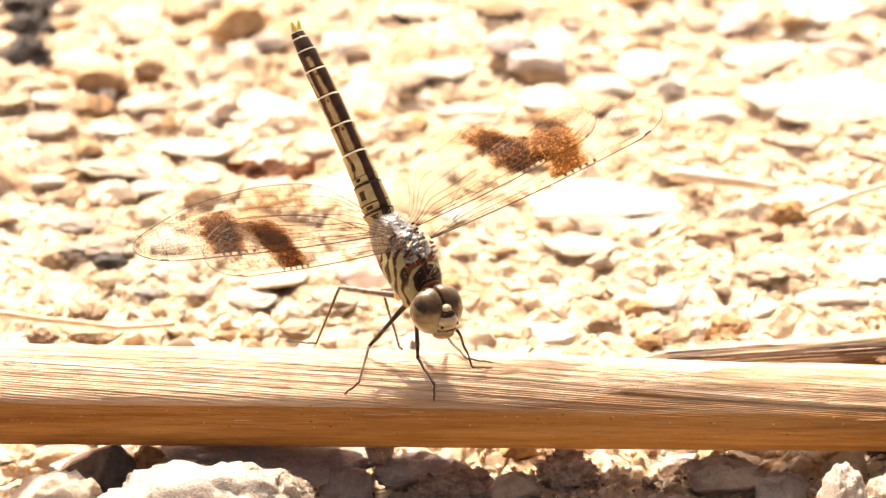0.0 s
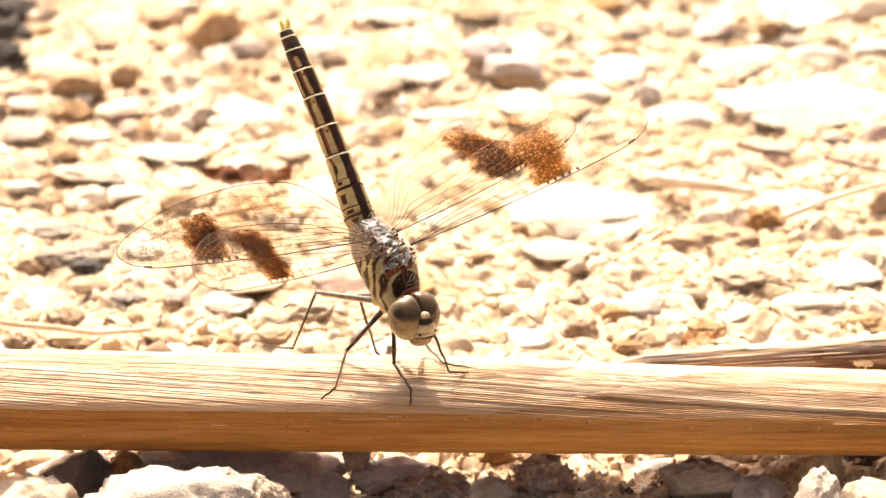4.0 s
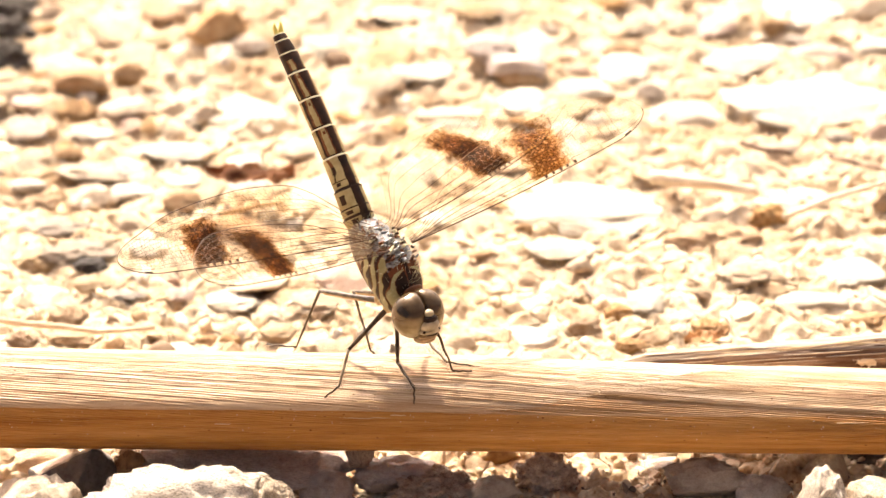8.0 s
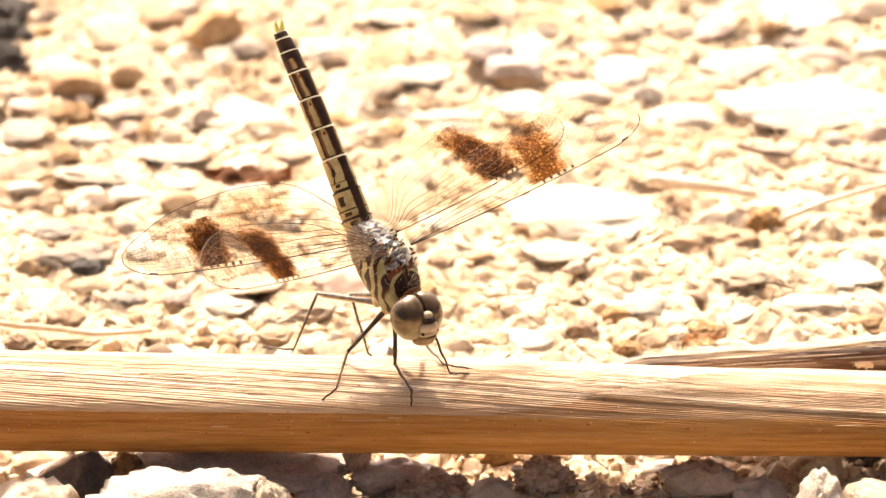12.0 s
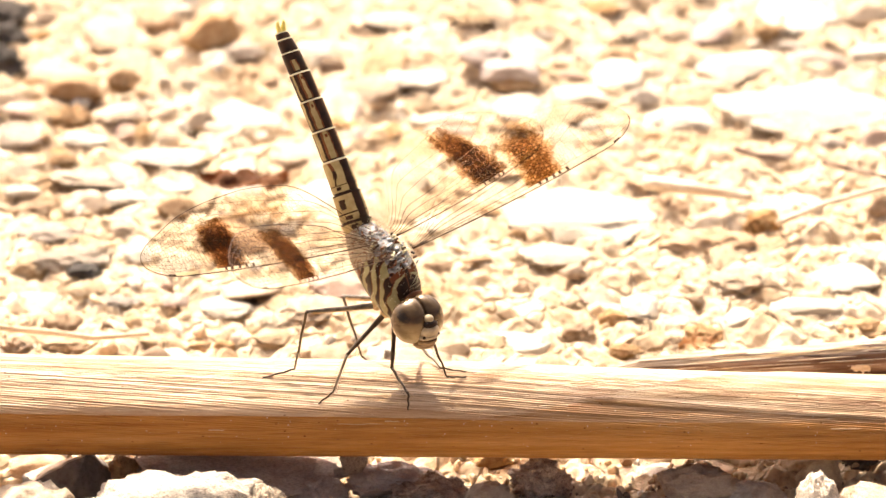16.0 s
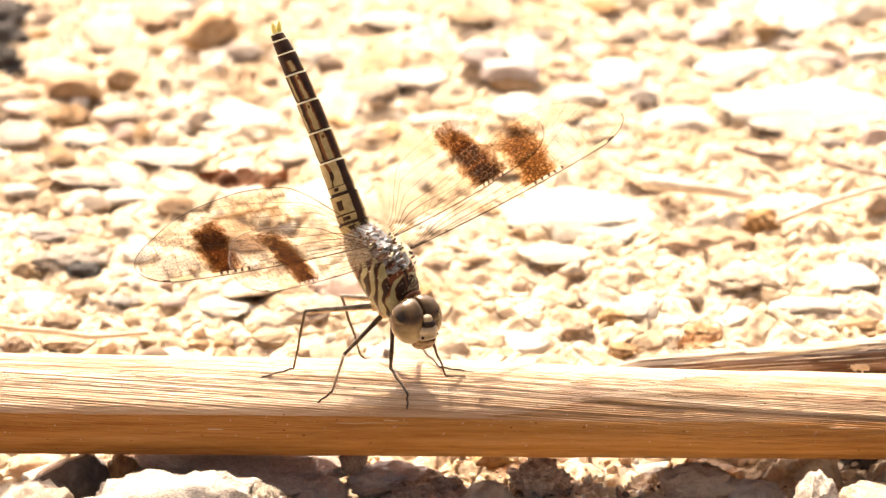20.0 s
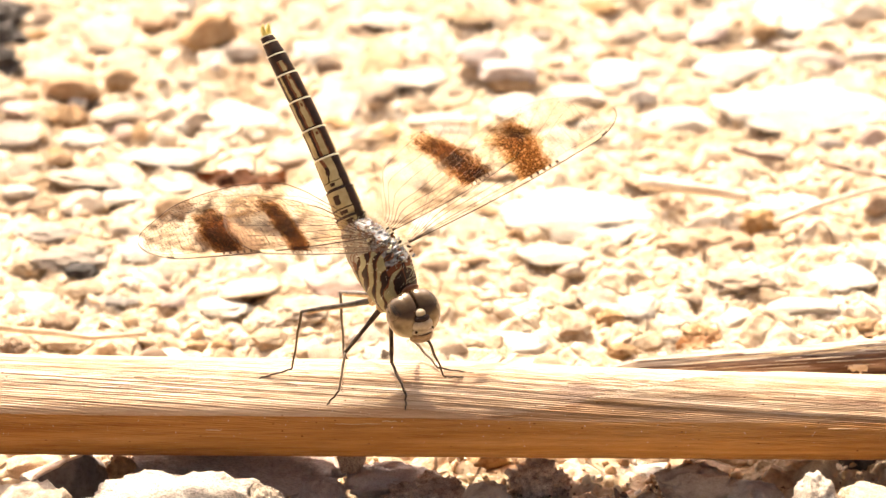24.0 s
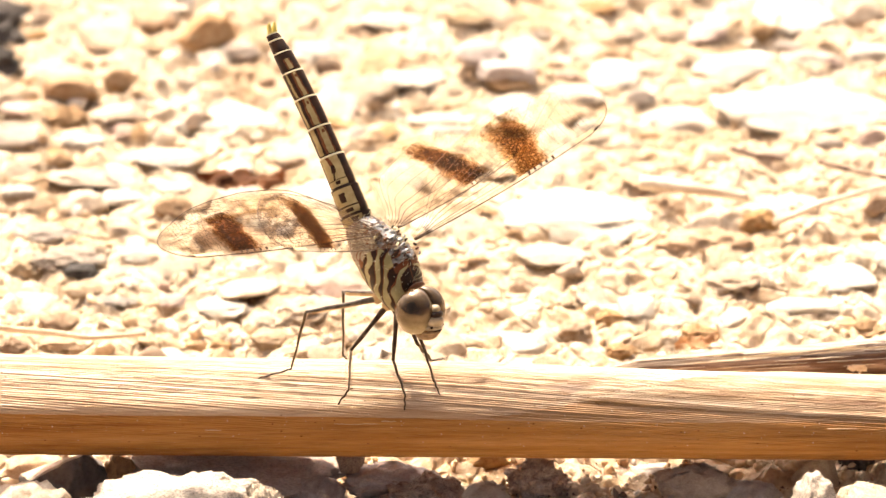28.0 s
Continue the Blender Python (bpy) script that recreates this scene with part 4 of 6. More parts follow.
tagged(fly, "banded brown dragonfly with raised abdomen perched on the dry stalk", "dragonfly")
AB_ROOT = Vector((0, -4.0, 0.8))
ROOTS = {"A": (-1.3, 1.0, 2.8), "C": (1.3, 1.0, 2.8), "B": (-1.2, -1.0, 2.6), "D": (1.2, -1.0, 2.6)}


def build_thorax():
    keys = [(-4.5, 0.75, 1.25, 1.1), (-3.6, 0.6, 1.8, 1.6), (-2.4, 0.3, 2.35, 2.0), (-1.0, 0.05, 2.65, 2.25), (0.4, -0.15, 2.85, 2.35), (1.8, -0.55, 2.7, 2.3), (2.9, -1.05, 2.3, 2.05),
            (3.7, -1.45, 1.75, 1.65), (4.2, -1.6, 1.3, 1.15), (4.45, -1.7, 0.7, 0.65)]
    rings, rows, around = [], 170, 200
    ys = [k[0] for k in keys]
    for i in range(rows):
        y = ys[0] + (ys[-1] - ys[0]) * i / (rows - 1)
        zc, hh, hw = (float(np.interp(y, ys, [k[c] for k in keys])) for c in (1, 2, 3))
        ring = []
        for j in range(around):
            a = math.tau * j / around
            s, c = math.sin(a), math.cos(a)
            flat = 1.0 - 0.10 * max(0.0, c) ** 4
            w = 1 + 0.025 * noise.noise(Vector((s * 2, c * 2, y * 0.9)))
            ring.append((hw * s * w, y, zc + hh * c * flat * w))
        rings.append(ring)

    def pick(i, j):
        a = (j + 0.5) / around * 360
        a = a if a <= 180 else a - 360
        side = abs(a)
        y = ys[0] + (ys[-1] - ys[0]) * (i + 0.5) / (rows - 1)
        rim = 44 + 9 * noise.noise(Vector((y * 1.3, side * 0.02, 5.5)))
        if side < rim and y < 1.9:
            k = noise.noise(Vector((a * 0.06, y * 2.2, 1.1)))
            return 3 if k > -0.12 else 2 if k > -0.3 else 1
        if y > 1.9 and side < 8 + 5 * noise.noise(Vector((y * 2, a * 0.1, 0))):
            return 1 if side < 6 else 2
        if 1.9 < y < 2.35 and side < 50:
            return 2
        wob = noise.noise(Vector((side * 0.035, y * 0.9, 3.3)))
        # pale grey-tan on the rear flank paints light coming through the wing bases
        if y < -0.9 + 0.8 * noise.noise(Vector((side * 0.03, 2.2, 0))):
            return 2 if abs(noise.noise(Vector((side * 0.05, y * 1.6, 6.0)))) < 0.05 else 4
        zc, hh = (float(np.interp(y, ys, [k[c] for k in keys])) for c in (1, 2))
        z = zc + hh * math.cos(radians(a))
        loop = noise.noise(Vector((z * 1.1, y * 1.6, 9.1)))
        q = (y + 0.5 * z) / 1.18 + 0.50 * wob + 0.22 * loop + 0.1
        f = q - math.floor(q)
        if f < 0.34 + 0.24 * loop:
            return 1
        if f < 0.42 + 0.24 * loop or f > 0.96:
            return 2
        if side > 150:
            return 3
        return 0
    bm = bmesh.new()
    ring_loft(bm, rings, pick=pick)
    bmesh.ops.recalc_face_normals(bm, faces=bm.faces)
    part("thorax", bm, [CREAM_SKIN, DARK_SKIN, RUST_SKIN, GREY_SKIN, FLANK_SKIN], fly, "olive cream thorax with dark brown wavy stripes")
    # neck and collar
    bm = bmesh.new()
    tube(bm, [(0, 3.3, -1.4), (0.25, 4.2, -1.35), (0.8, 5.0, -0.95), (1.2, 5.7, -0.6)], [1.1, 0.85, 0.7, 0.7], 20)
    part("neck", bm, DARK_SKIN, fly, "dark narrow neck")
    bm = bmesh.new()
    ball(bm, (0, 3.85, 0.05), (1.1, 0.3, 0.5))
    part("collar", bm, RUST_SKIN, fly, "rusty brown collar plate")
    # plates and knobs between the wings
    rnd = random.Random(3)
    for i in range(9):
        y = 2.0 - 0.58 * i
        top = float(np.interp(y, [-3.2, -2, 0, 1, 2.3], [1.95, 2.2, 2.5, 2.55, 1.95]))
        bm = bmesh.new()
        ball(bm, (0, 0, 0), (rnd.uniform(0.35, 0.6), rnd.uniform(0.18, 0.3), rnd.uniform(0.14, 0.3)), 18, 10)
        for v in bm.verts:
            v.co += v.co.normalized() * 0.16 * noise.noise(v.co * 3 + Vector((y, 0, 0)))
        part("back_plate", bm, GREY_SKIN, fly, "grey bloomed plate between the wings", at=pose(rnd.uniform(-0.3, 0.3) * MM, y * MM, top * MM, rnd.uniform(-30, 30), rnd.uniform(-20, 20), rnd.uniform(-40, 40)))
    for s in (-1, 1):
        for i in range(10):
            y = 1.9 - 0.40 * i
            z = float(np.interp(y, [-2, -1, 0.5, 1.3, 2], [2.15, 2.4, 2.6, 2.5, 2.1]))
            bm = bmesh.new()
            ball(bm, (0, 0, 0), (rnd.uniform(0.25, 0.5), rnd.uniform(0.08, 0.16), rnd.uniform(0.10, 0.18)), 14, 8)
            for v in bm.verts:
                v.co += v.co.normalized() * 0.18 * noise.noise(v.co * 6 + Vector((y, s, 0)))
            part("wing_hinge", bm, (GREY_SKIN, RUST_SKIN, DARK_SKIN, RING_SKIN, DARK_SKIN)[i % 5], fly, "", at=pose(s * rnd.uniform(0.7, 1.5) * MM, y * MM, (z - 0.1) * MM, rnd.uniform(-20, 20), s * rnd.uniform(5, 45), rnd.uniform(-40, 40)))
    # hairs on the back and the breast
    bm = bmesh.new()
    for i in range(320):
        a = rnd.gauss(0, 50)
        y = rnd.uniform(-3.8, 3.6)
        zc, hh, hw = (float(np.interp(y, ys, [k[c] for k in keys])) for c in (1, 2, 3))
        d = Vector((math.sin(radians(a)), rnd.uniform(-0.3, 0.5), math.cos(radians(a)))).normalized()
        p = Vector((hw * math.sin(radians(a)), y, zc + hh * math.cos(radians(a)) * 0.95))
        q = rnd.uniform(0.35, 0.8)
        tube(bm, [p, p + d * q * 0.6, p + d * q + Vector((0, 0.1, 0))], [0.018, 0.013, 0.006], 3)
    part("hairs", bm, RING_SKIN, fly, "fine pale hairs")


build_thorax()


def build_abdomen():
    """Nine ringed segments and the yellow claspers, along -y from the abdomen's root."""
    lengths = [1.0, 2.65, 3.1, 2.85, 2.9, 2.65, 2.0, 1.3, 0.65]
    starts = [sum(lengths[:i]) for i in range(10)]
    total = starts[-1]
    prof_s = [0, 0.8, 2.2, 3.65, 6.75, 9.6, 12.5, 15.1, 17.1, 18.4, 19.1]
    prof_r = [1.30, 1.42, 1.38, 1.29, 1.17, 1.10, 1.05, 0.98, 0.86, 0.70, 0.58]
    # for each segment: the cream panel and the cream strip below it, in degrees from the keel
    panels = [(21, 120, 200, 200), (21, 118, 200, 200), (22, 57, 76, 112), (21, 50, 72, 102), (29, 58, 87, 106), (26, 46, 77, 91), (28, 50, 200, 200)]
    root = None
    for k in range(9):
        a, b = starts[k], starts[k + 1]
        rows, around = 40, 144
        rings = []
        for i in range(rows):
            s = a + (b - a) * i / (rows - 1)
            t = i / (rows - 1)
            r = float(np.interp(s, prof_s, prof_r)) * (1 + 0.05 * (t - 0.5)) * (1 - 0.07 * math.exp(-((t - 0.0) / 0.08) ** 2)) * (1.0 + 0.035 * math.exp(-((t - 1.0) / 0.05) ** 2))
            bend = -0.006 * s * s * 0.9
            ring = []
            for j in range(around):
                q = math.tau * j / around
                c = math.cos(q)
                keel = 1 + 0.05 * max(0, c) ** 6
                ring.append((r * math.sin(q) * 0.98, -s, bend + r * c * keel * (1.0 if c > 0 else 0.9)))
            rings.append(ring)

        def pick(i, j, k=k):
            t = (i + 0.5) / (rows - 1)
            q = (j + 0.5) / around * 360
            q = q if q <= 180 else 360 - q
            if t > 1 - 0.12 / lengths[k]:
                return 3 if k >= 2 else 1
            if t < 0.14 / lengths[k] or k >= 7:
                return 1
            q += 5 * noise.noise(Vector((t * 3.0, k * 2.7, q * 0.02))) + 2 * noise.noise(Vector((t * 9.0, k * 1.7, q * 0.05)))
            lo, hi, lo2, hi2 = panels[k]
            if k == 0:
                return 1 if (35 < q < 60 and 0.25 < t < 0.75) or not lo < q < hi else 0
            if k == 1:
                block = (52 < q < 77 and 0.46 < t < 0.80) or (42 < q < 72 and 0.10 < t < 0.24)
                return 1 if block or abs(t - 0.30) < 0.022 or not lo < q < hi else 0
            if k == 2:
                # a wavy dark line that thickens into a spot above the cross bar
                line = 66 + 6 * math.sin(t * 7)
                if abs(t - 0.24) < 0.02 or (abs(q - 60) < 11 and 0.10 < t < 0.20):
                    return 1
                if lo < q < hi2 and t < 0.22:
                    return 0
                if abs(q - line) < (4 if t < 0.45 else 9):
                    return 1 if t < 0.7 else 2
                return 0 if lo < q < hi2 else 1
            if k == 6 and not 0.10 < t < 0.62:
                return 1
            if 2 < k < 6:
                # the panel narrows upwards and holds a rusty dot
                lo += 7 * t
                hi -= 9 * max(0.0, t - 0.55)
                if abs(q - (lo + hi) / 2 + 2) < 5 and abs(t - 0.80) < 0.045:
                    return 2
            if lo < q < hi or lo2 < q < hi2:
                return 0
            if lo - 7 < q <= lo or hi <= q < hi + 11:
                return 2
            return 1
        bm = bmesh.new()
        ring_loft(bm, rings, pick=pick)
        bmesh.ops.recalc_face_normals(bm, faces=bm.faces)
        mats = [BELLY_SKIN, DARK_SKIN, RUST_SKIN, RING_SKIN]
        if root is None:
            root = part("abdomen", bm, mats, fly, "slender brown and cream banded abdomen held upright")
        else:
            part("abdomen_segment", bm, mats, root)
    bend = -0.0054 * total * total
    for s in (-1, 1):
        bm = bmesh.new()
        tube(bm, [(s * 0.22, -total + 0.05, bend + 0.15), (s * 0.32, -total - 0.5, bend + 0.25), (s * 0.36, -total - 0.75, bend + 0.38), (s * 0.30, -total - 0.98, bend + 0.52)],
             [0.24, 0.22, 0.15, 0.04], 12)
        part("clasper", bm, YELLOW_SKIN, root, "yellow clasper")
    bm = bmesh.new()
    tube(bm, [(0, -total + 0.05, bend - 0.2), (0, -total - 0.45, bend - 0.15), (0, -total - 0.75, bend - 0.05)], [0.24, 0.18, 0.07], 12)
    part("lower_appendage", bm, YELLOW_SKIN, root, "yellow lower appendage")
    return root


abdomen = build_abdomen()


def build_head():
    """Two large eyes that meet on top, with an ivory face; y is forward, z up, in the head's own space."""
    bm = bmesh.new()
    ball(bm, (0, -0.15, -0.1), (1.45, 0.95, 1.35), 28, 18)
    head = part("head", bm, DARK_SKIN, fly, "broad head with large brown eyes and ivory face")
    for s in (-1, 1):
        bm = bmesh.new()
        ball(bm, (0, 0, 0), (1.58, 1.75, 2.0), 48, 32)
        for v in bm.verts:
            # flattened where the eyes meet
            inner = max(0.0, -s * v.co.x)
            if v.co.z > 0:
                v.co.z *= 1 + 0.16 * min(1.0, inner / 0.85)
            if inner > 0.85:
                v.co.x = -0.85 * s + (v.co.x + 0.85 * s) * 0.12
        part("eye", bm, EYE_SKIN, head, "large glossy brown eye, greyish below", at=pose(s * 0.87 * MM, 0.1 * MM, 0.15 * MM, 0, s * 4, 0))
    for name, c, size, mat, label in (("forehead", (0, 1.62, -0.52), (0.98, 0.86, 0.66), FACE_SKIN, "ivory forehead bulge"), ("vertex", (0, 1.74, 0.56), (0.46, 0.46, 0.38), FACE_SKIN, "ivory knob between the eyes"),
                                      ("brow", (0, 1.94, 0.10), (0.72, 0.46, 0.34), DARK_SKIN, "shiny black pit across the face"),
                                      ("mouth_line", (0, 1.50, -1.34), (0.74, 0.84, 0.07), DARK_SKIN, "dark line across the mouth"),
                                      ("clypeus", (0, 1.50, -1.06), (1.04, 0.82, 0.40), FACE_SKIN, "ivory upper face plate"), ("labrum", (0, 1.30, -1.56), (0.98, 0.78, 0.40), LIP_SKIN, "tan brown upper lip"),
                                      ("labium", (0, 0.82, -1.92), (1.02, 0.98, 0.46), LIP_SKIN, "tan brown lower lip")):
        bm = bmesh.new()
        ball(bm, c, size, 24, 16)
        part(name, bm, mat, head, label)
    for s in (-1, 1):
        bm = bmesh.new()
        ball(bm, (s * 0.80, 1.96, -0.98), (0.16, 0.12, 0.13), 12, 8)
        part("face_spot", bm, DARK_SKIN, head, "dark spot beside the mouth")
        bm = bmesh.new()
        tube(bm, [(s * 0.42, 1.85, 0.15), (s * 0.52, 2.25, 0.35), (s * 0.76, 2.8, 0.62)], [0.06, 0.03, 0.012], 6)
        part("antenna", bm, DARK_SKIN, head, "short dark bristle antenna")
        bm = bmesh.new()
        ball(bm, (s * 0.40, 1.98, 0.28), (0.11, 0.11, 0.11), 10, 8)
        part("ocellus", bm, DARK_SKIN, head)
    return head


head = build_head()


# ---- wings ----
def wing_edges(kind):
    """Span, and functions for the front and the hind edge; y is forward, in millimetres."""
    span = 25.2 if kind == "fore" else 23.4
    if kind == "fore":
        xs, cs = [0, 0.06, 0.2, 0.4, 0.6, 0.78, 0.85, 1.0], [1.2, 2.4, 4.9, 6.3, 6.9, 6.6, 6.2, 5.4]
    else:
        xs, cs = [0, 0.05, 0.14, 0.30, 0.45, 0.62, 0.80, 0.88, 1.0], [2.4, 4.6, 6.7, 7.8, 8.0, 7.3, 6.0, 5.2, 4.6]

    def chord(f):
        g = [0.25 * float(np.interp(min(1, max(0, f + d)), xs, cs)) for d in (-0.04, -0.013, 0.013, 0.04)]
        return sum(g)

    def front(f):
        y = 0.35 * math.sin(math.pi * min(1.0, f * 1.05)) - 0.25 * f
        if f > 0.84:
            y -= 1.9 * (1 - math.sqrt(max(0.0, 1 - ((f - 0.84) / 0.16) ** 2)))
        return y

    def hind(f):
        c = chord(f)
        y = 0.35 * math.sin(math.pi * min(1.0, f * 1.05)) - 0.25 * f - c
        if f > 0.70:
            y += (c - 1.9) * (1 - math.sqrt(max(0.0, 1 - ((f - 0.70) / 0.30) ** 2)))
        return y
    return span, front, hind


def build_wing(letter):
    kind = "fore" if letter in "AC" else "hind"
    up = 1 if letter in "CD" else -1
    span, front, hind = wing_edges(kind)
    rnd = random.Random(11 if kind == "fore" else 12)

    def at(f, g, lift=0.0):
        """A place on the wing: f along the span, g from the front edge to the hind edge."""
        y = front(f) + (hind(f) - front(f)) * g
        z = 0.45 * math.sin(math.pi * g) * math.sin(math.pi * min(1, f * 1.1)) + 0.05 * math.sin(g * 40) * (1 - f)
        return Vector((f * span, y, up * (z + lift)))

    def along(u):
        """Even steps that crowd together towards the rounded tip."""
        return 1 - (1 - u) ** 2.0

    bm = bmesh.new()
    rings = [[at(along(i / 72), j / 14) for j in range(15)] for i in range(73)]
    ring_loft(bm, rings, close=False)
    wing = part("fore_wing" if kind == "fore" else "hind_wing", bm, FILM if letter in "CD" else FILM_BACKLIT, fly, "clear netted wing with a broad brown band")
    # main veins, thick at the front edge, fanning out and bending to the hind rim
    fans = [0.0, 0.05, 0.10, 0.19, 0.30, 0.44, 0.60, 0.78, 1.0]
    last = len(fans) - 1
    ends = [1.0, 0.53, 0.98] + [1 - 0.48 * g for g in fans[3:last]] + [1.0]

    def vein_at(k, f):
        g = fans[k]
        spread = min(1.0, f / (0.10 + 0.16 * g))
        spread = spread * spread * (3 - 2 * spread)
        gg = g * (0.50 + 0.50 * spread)
        if 2 < k < last:
            gg += (0.97 - g) * (f / ends[k]) ** 5 + 0.014 * math.sin(f * 11 + k * 2.1) * min(1.0, f * 4)
        return at(f, min(1.0, gg), 0.01)

    for k, g in enumerate(fans):
        pts = [vein_at(k, ends[k] * (along(i / 56) if k in (0, last) else i / 56)) for i in range(57)]
        r0 = 0.060 if k == 0 else 0.038 if k <= 4 else 0.022
        r1 = 0.048 if k == 0 else 0.040 if k == last else 0.015
        # rim of A and B drawn thinner and paler to paint in glare
        if k == last:
            r0, r1 = (0.034, 0.042) if letter in "CD" else (0.010, 0.016)
        bm = bmesh.new()
        tube(bm, pts, [r0 + (r1 - r0) * min(1.0, i / 40) for i in range(57)], 5)
        part("vein", bm, VEIN_PALE if k == last and letter in "AB" else VEIN, wing)
    # fine cross veins and cells
    bm = bmesh.new()
    for k in range(last):
        f = 0.05 + 0.02 * k
        while f < 0.97:
            step = (0.040 if k < 3 else 0.030 if k < 5 else 0.022) * rnd.uniform(0.6, 1.4)
            if f < min(ends[k], ends[k + 1]) - 0.02 and (f > 0.20 + 0.12 * rnd.random() or k in (0, 6)):
                p, q = vein_at(k, f), vein_at(k + 1, f + rnd.uniform(-0.012, 0.016))
                thick = 0.018 if k < 3 else 0.012 if letter in "CD" else 0.007
                if k >= 3 and (q - p).length > 0.5:
                    # a kinked line with a side branch, for cells in two rows
                    m = p.lerp(q, rnd.uniform(0.35, 0.65)) + Vector((step * span * rnd.uniform(0.2, 0.5), 0, 0))
                    tube(bm, [p, m, q], thick, 3)
                    far = f + step * 1.1
                    tube(bm, [m, vein_at(k, far).lerp(vein_at(k + 1, far), rnd.uniform(0.35, 0.65))], thick, 3)
                else:
                    tube(bm, [p, q], thick, 3)
            f += step
    # rows of small cells towards the tip
    net = 0.017 if letter in "CD" else 0.008
    for row in range(9):
        g0 = 0.13 + 0.095 * row
        begin = 0.66 - 0.012 * row
        line = [(begin + (0.985 - begin) * i / 24, g0 + 0.012 * math.sin(i * 1.3 + row) + 0.10 * (i / 24) ** 2 * (1 - g0)) for i in range(25)]
        tube(bm, [at(f, min(0.99, h), 0.01) for f, h in line], net, 3)
        for i in range(2, 24):
            f, h = line[i]
            if rnd.random() < 0.85:
                f += rnd.uniform(0, 0.006)
                tube(bm, [at(f, min(0.99, h), 0.01), at(f + rnd.uniform(-0.004, 0.008), min(0.99, h + 0.095), 0.01)], net * 0.9, 3)
    tagged(part("vein_net", bm, VEIN if letter in "CD" else VEIN_PALE, wing, "fine brown cross veins"), kind="stuff")
    # the brown band, ragged at its sides
    bm = bmesh.new()
    lo, hi, skew, flare = {"A": (0.475, 0.690, 0.01, 0.03), "B": (0.455, 0.750, -0.11, -0.08), "C": (0.515, 0.710, -0.01, 0.03), "D": (0.555, 0.735, 0.02, 0.02)}[letter]
    rings = []
    for i in range(29):
        t = i / 28
        ring = []
        for j in range(19):
            q = j / 18
            rag = 0.022 * noise.noise(Vector((q * 5, t * 2, 1.5 + len(letter)))) * abs(2 * t - 1)
            ring.append(at(lo + (hi - lo) * t + (skew + (t - 0.5) * flare) * q + rag, 0.045 + ({"D": 0.70, "B": 0.86}.get(letter, 0.88)) * q, 0.03))
        rings.append(ring)
    ring_loft(bm, rings, close=False)
    lay_uv(bm, 29, 19)
    part("wing_band", bm, BAND_BACKLIT if letter == "A" else BAND, wing, "mottled brown band painted golden with light from behind" if letter == "A" else "mottled dark brown band")
    if letter == "D":
        bm = bmesh.new()
        rings = [[at(0.16 + 0.46 * i / 20, 0.48 + 0.50 * (j / 10), 0.03) for j in range(11)] for i in range(21)]
        ring_loft(bm, rings, close=False)
        lay_uv(bm, 21, 11)
        part("smoky_patch", bm, SMOKE, wing, "faint smoky patch near the hind edge")
    # dark cells along the front edge within the band
    for i in range(5):
        f = 0.548 + 0.030 * i + rnd.uniform(-0.003, 0.003)
        bm = bmesh.new()
        ring_loft(bm, [[at(f + d, g, 0.045) for g in (0.012, 0.03, 0.055)] for d in (0, 0.006, 0.011)], close=False)
        part("edge_spot", bm, VEIN, wing)
    bm = bmesh.new()
    ring_loft(bm, [[at(0.79 + 0.095 * i / 8, g, 0.05) for g in (0.008, 0.035, 0.065)] for i in range(9)], close=False)
    part("wing_mark", bm, STIGMA, wing, "cream mark near the wing tip")
    bm = bmesh.new()
    ring_loft(bm, [[at(0.885 + 0.03 * i / 4, g, 0.05) for g in (0.004, 0.02, 0.035)] for i in range(5)], close=False)
    part("wing_mark_end", bm, DARK_SKIN, wing, "dark end of the wing mark")
    return wing


wings = {w: build_wing(w) for w in "ABCD"}


def wing_pose(w, sweep, rise, twist):
    """A wing's pose on the body from its sweep forward, its rise and its twist, in degrees."""
    side = -1 if w in "AB" else 1
    a, b, c = radians(sweep), radians(rise), radians(twist)
    s = Vector((side * math.cos(b) * math.cos(a), math.cos(b) * math.sin(a), math.sin(b)))
    back = Vector((0, -1, 0))
    back = (back - back.dot(s) * s).normalized()
    n = s.cross(back) * -side
    back = back * math.cos(c) + n * math.sin(c)
    ey = -back
    ez = s.cross(ey)
    m = Matrix((s, ey, ez)).transposed().to_4x4()
    m.translation = Vector(ROOTS[w]) * MM
    return m


def aim(origin, direction, upward):
    """A pose with y along direction and z as near to upward as can be; origin in metres."""
    y = Vector(direction).normalized()
    x = y.cross(Vector(upward)).normalized()
    m = Matrix((x, y, x.cross(y))).transposed().to_4x4()
    m.translation = Vector(origin)
    return m


# ---- legs ----
LEGS = {}
LEG_SIZE = {("hind", 1): (6.60, 5.43, 2.88), ("mid", 1): (5.10, 4.10, 2.20), ("fore", 1): (4.47, 3.69, 1.89), ("fore", -1): (4.01, 3.55, 1.90), ("mid", -1): (5.17, 4.10, 3.01), ("hind", -1): (6.60, 5.80, 1.70)}
HIPS = {"fore": (0.75, 3.5, -2.75), "mid": (0.95, 2.5, -3.0), "hind": (1.05, 1.4, -3.0)}


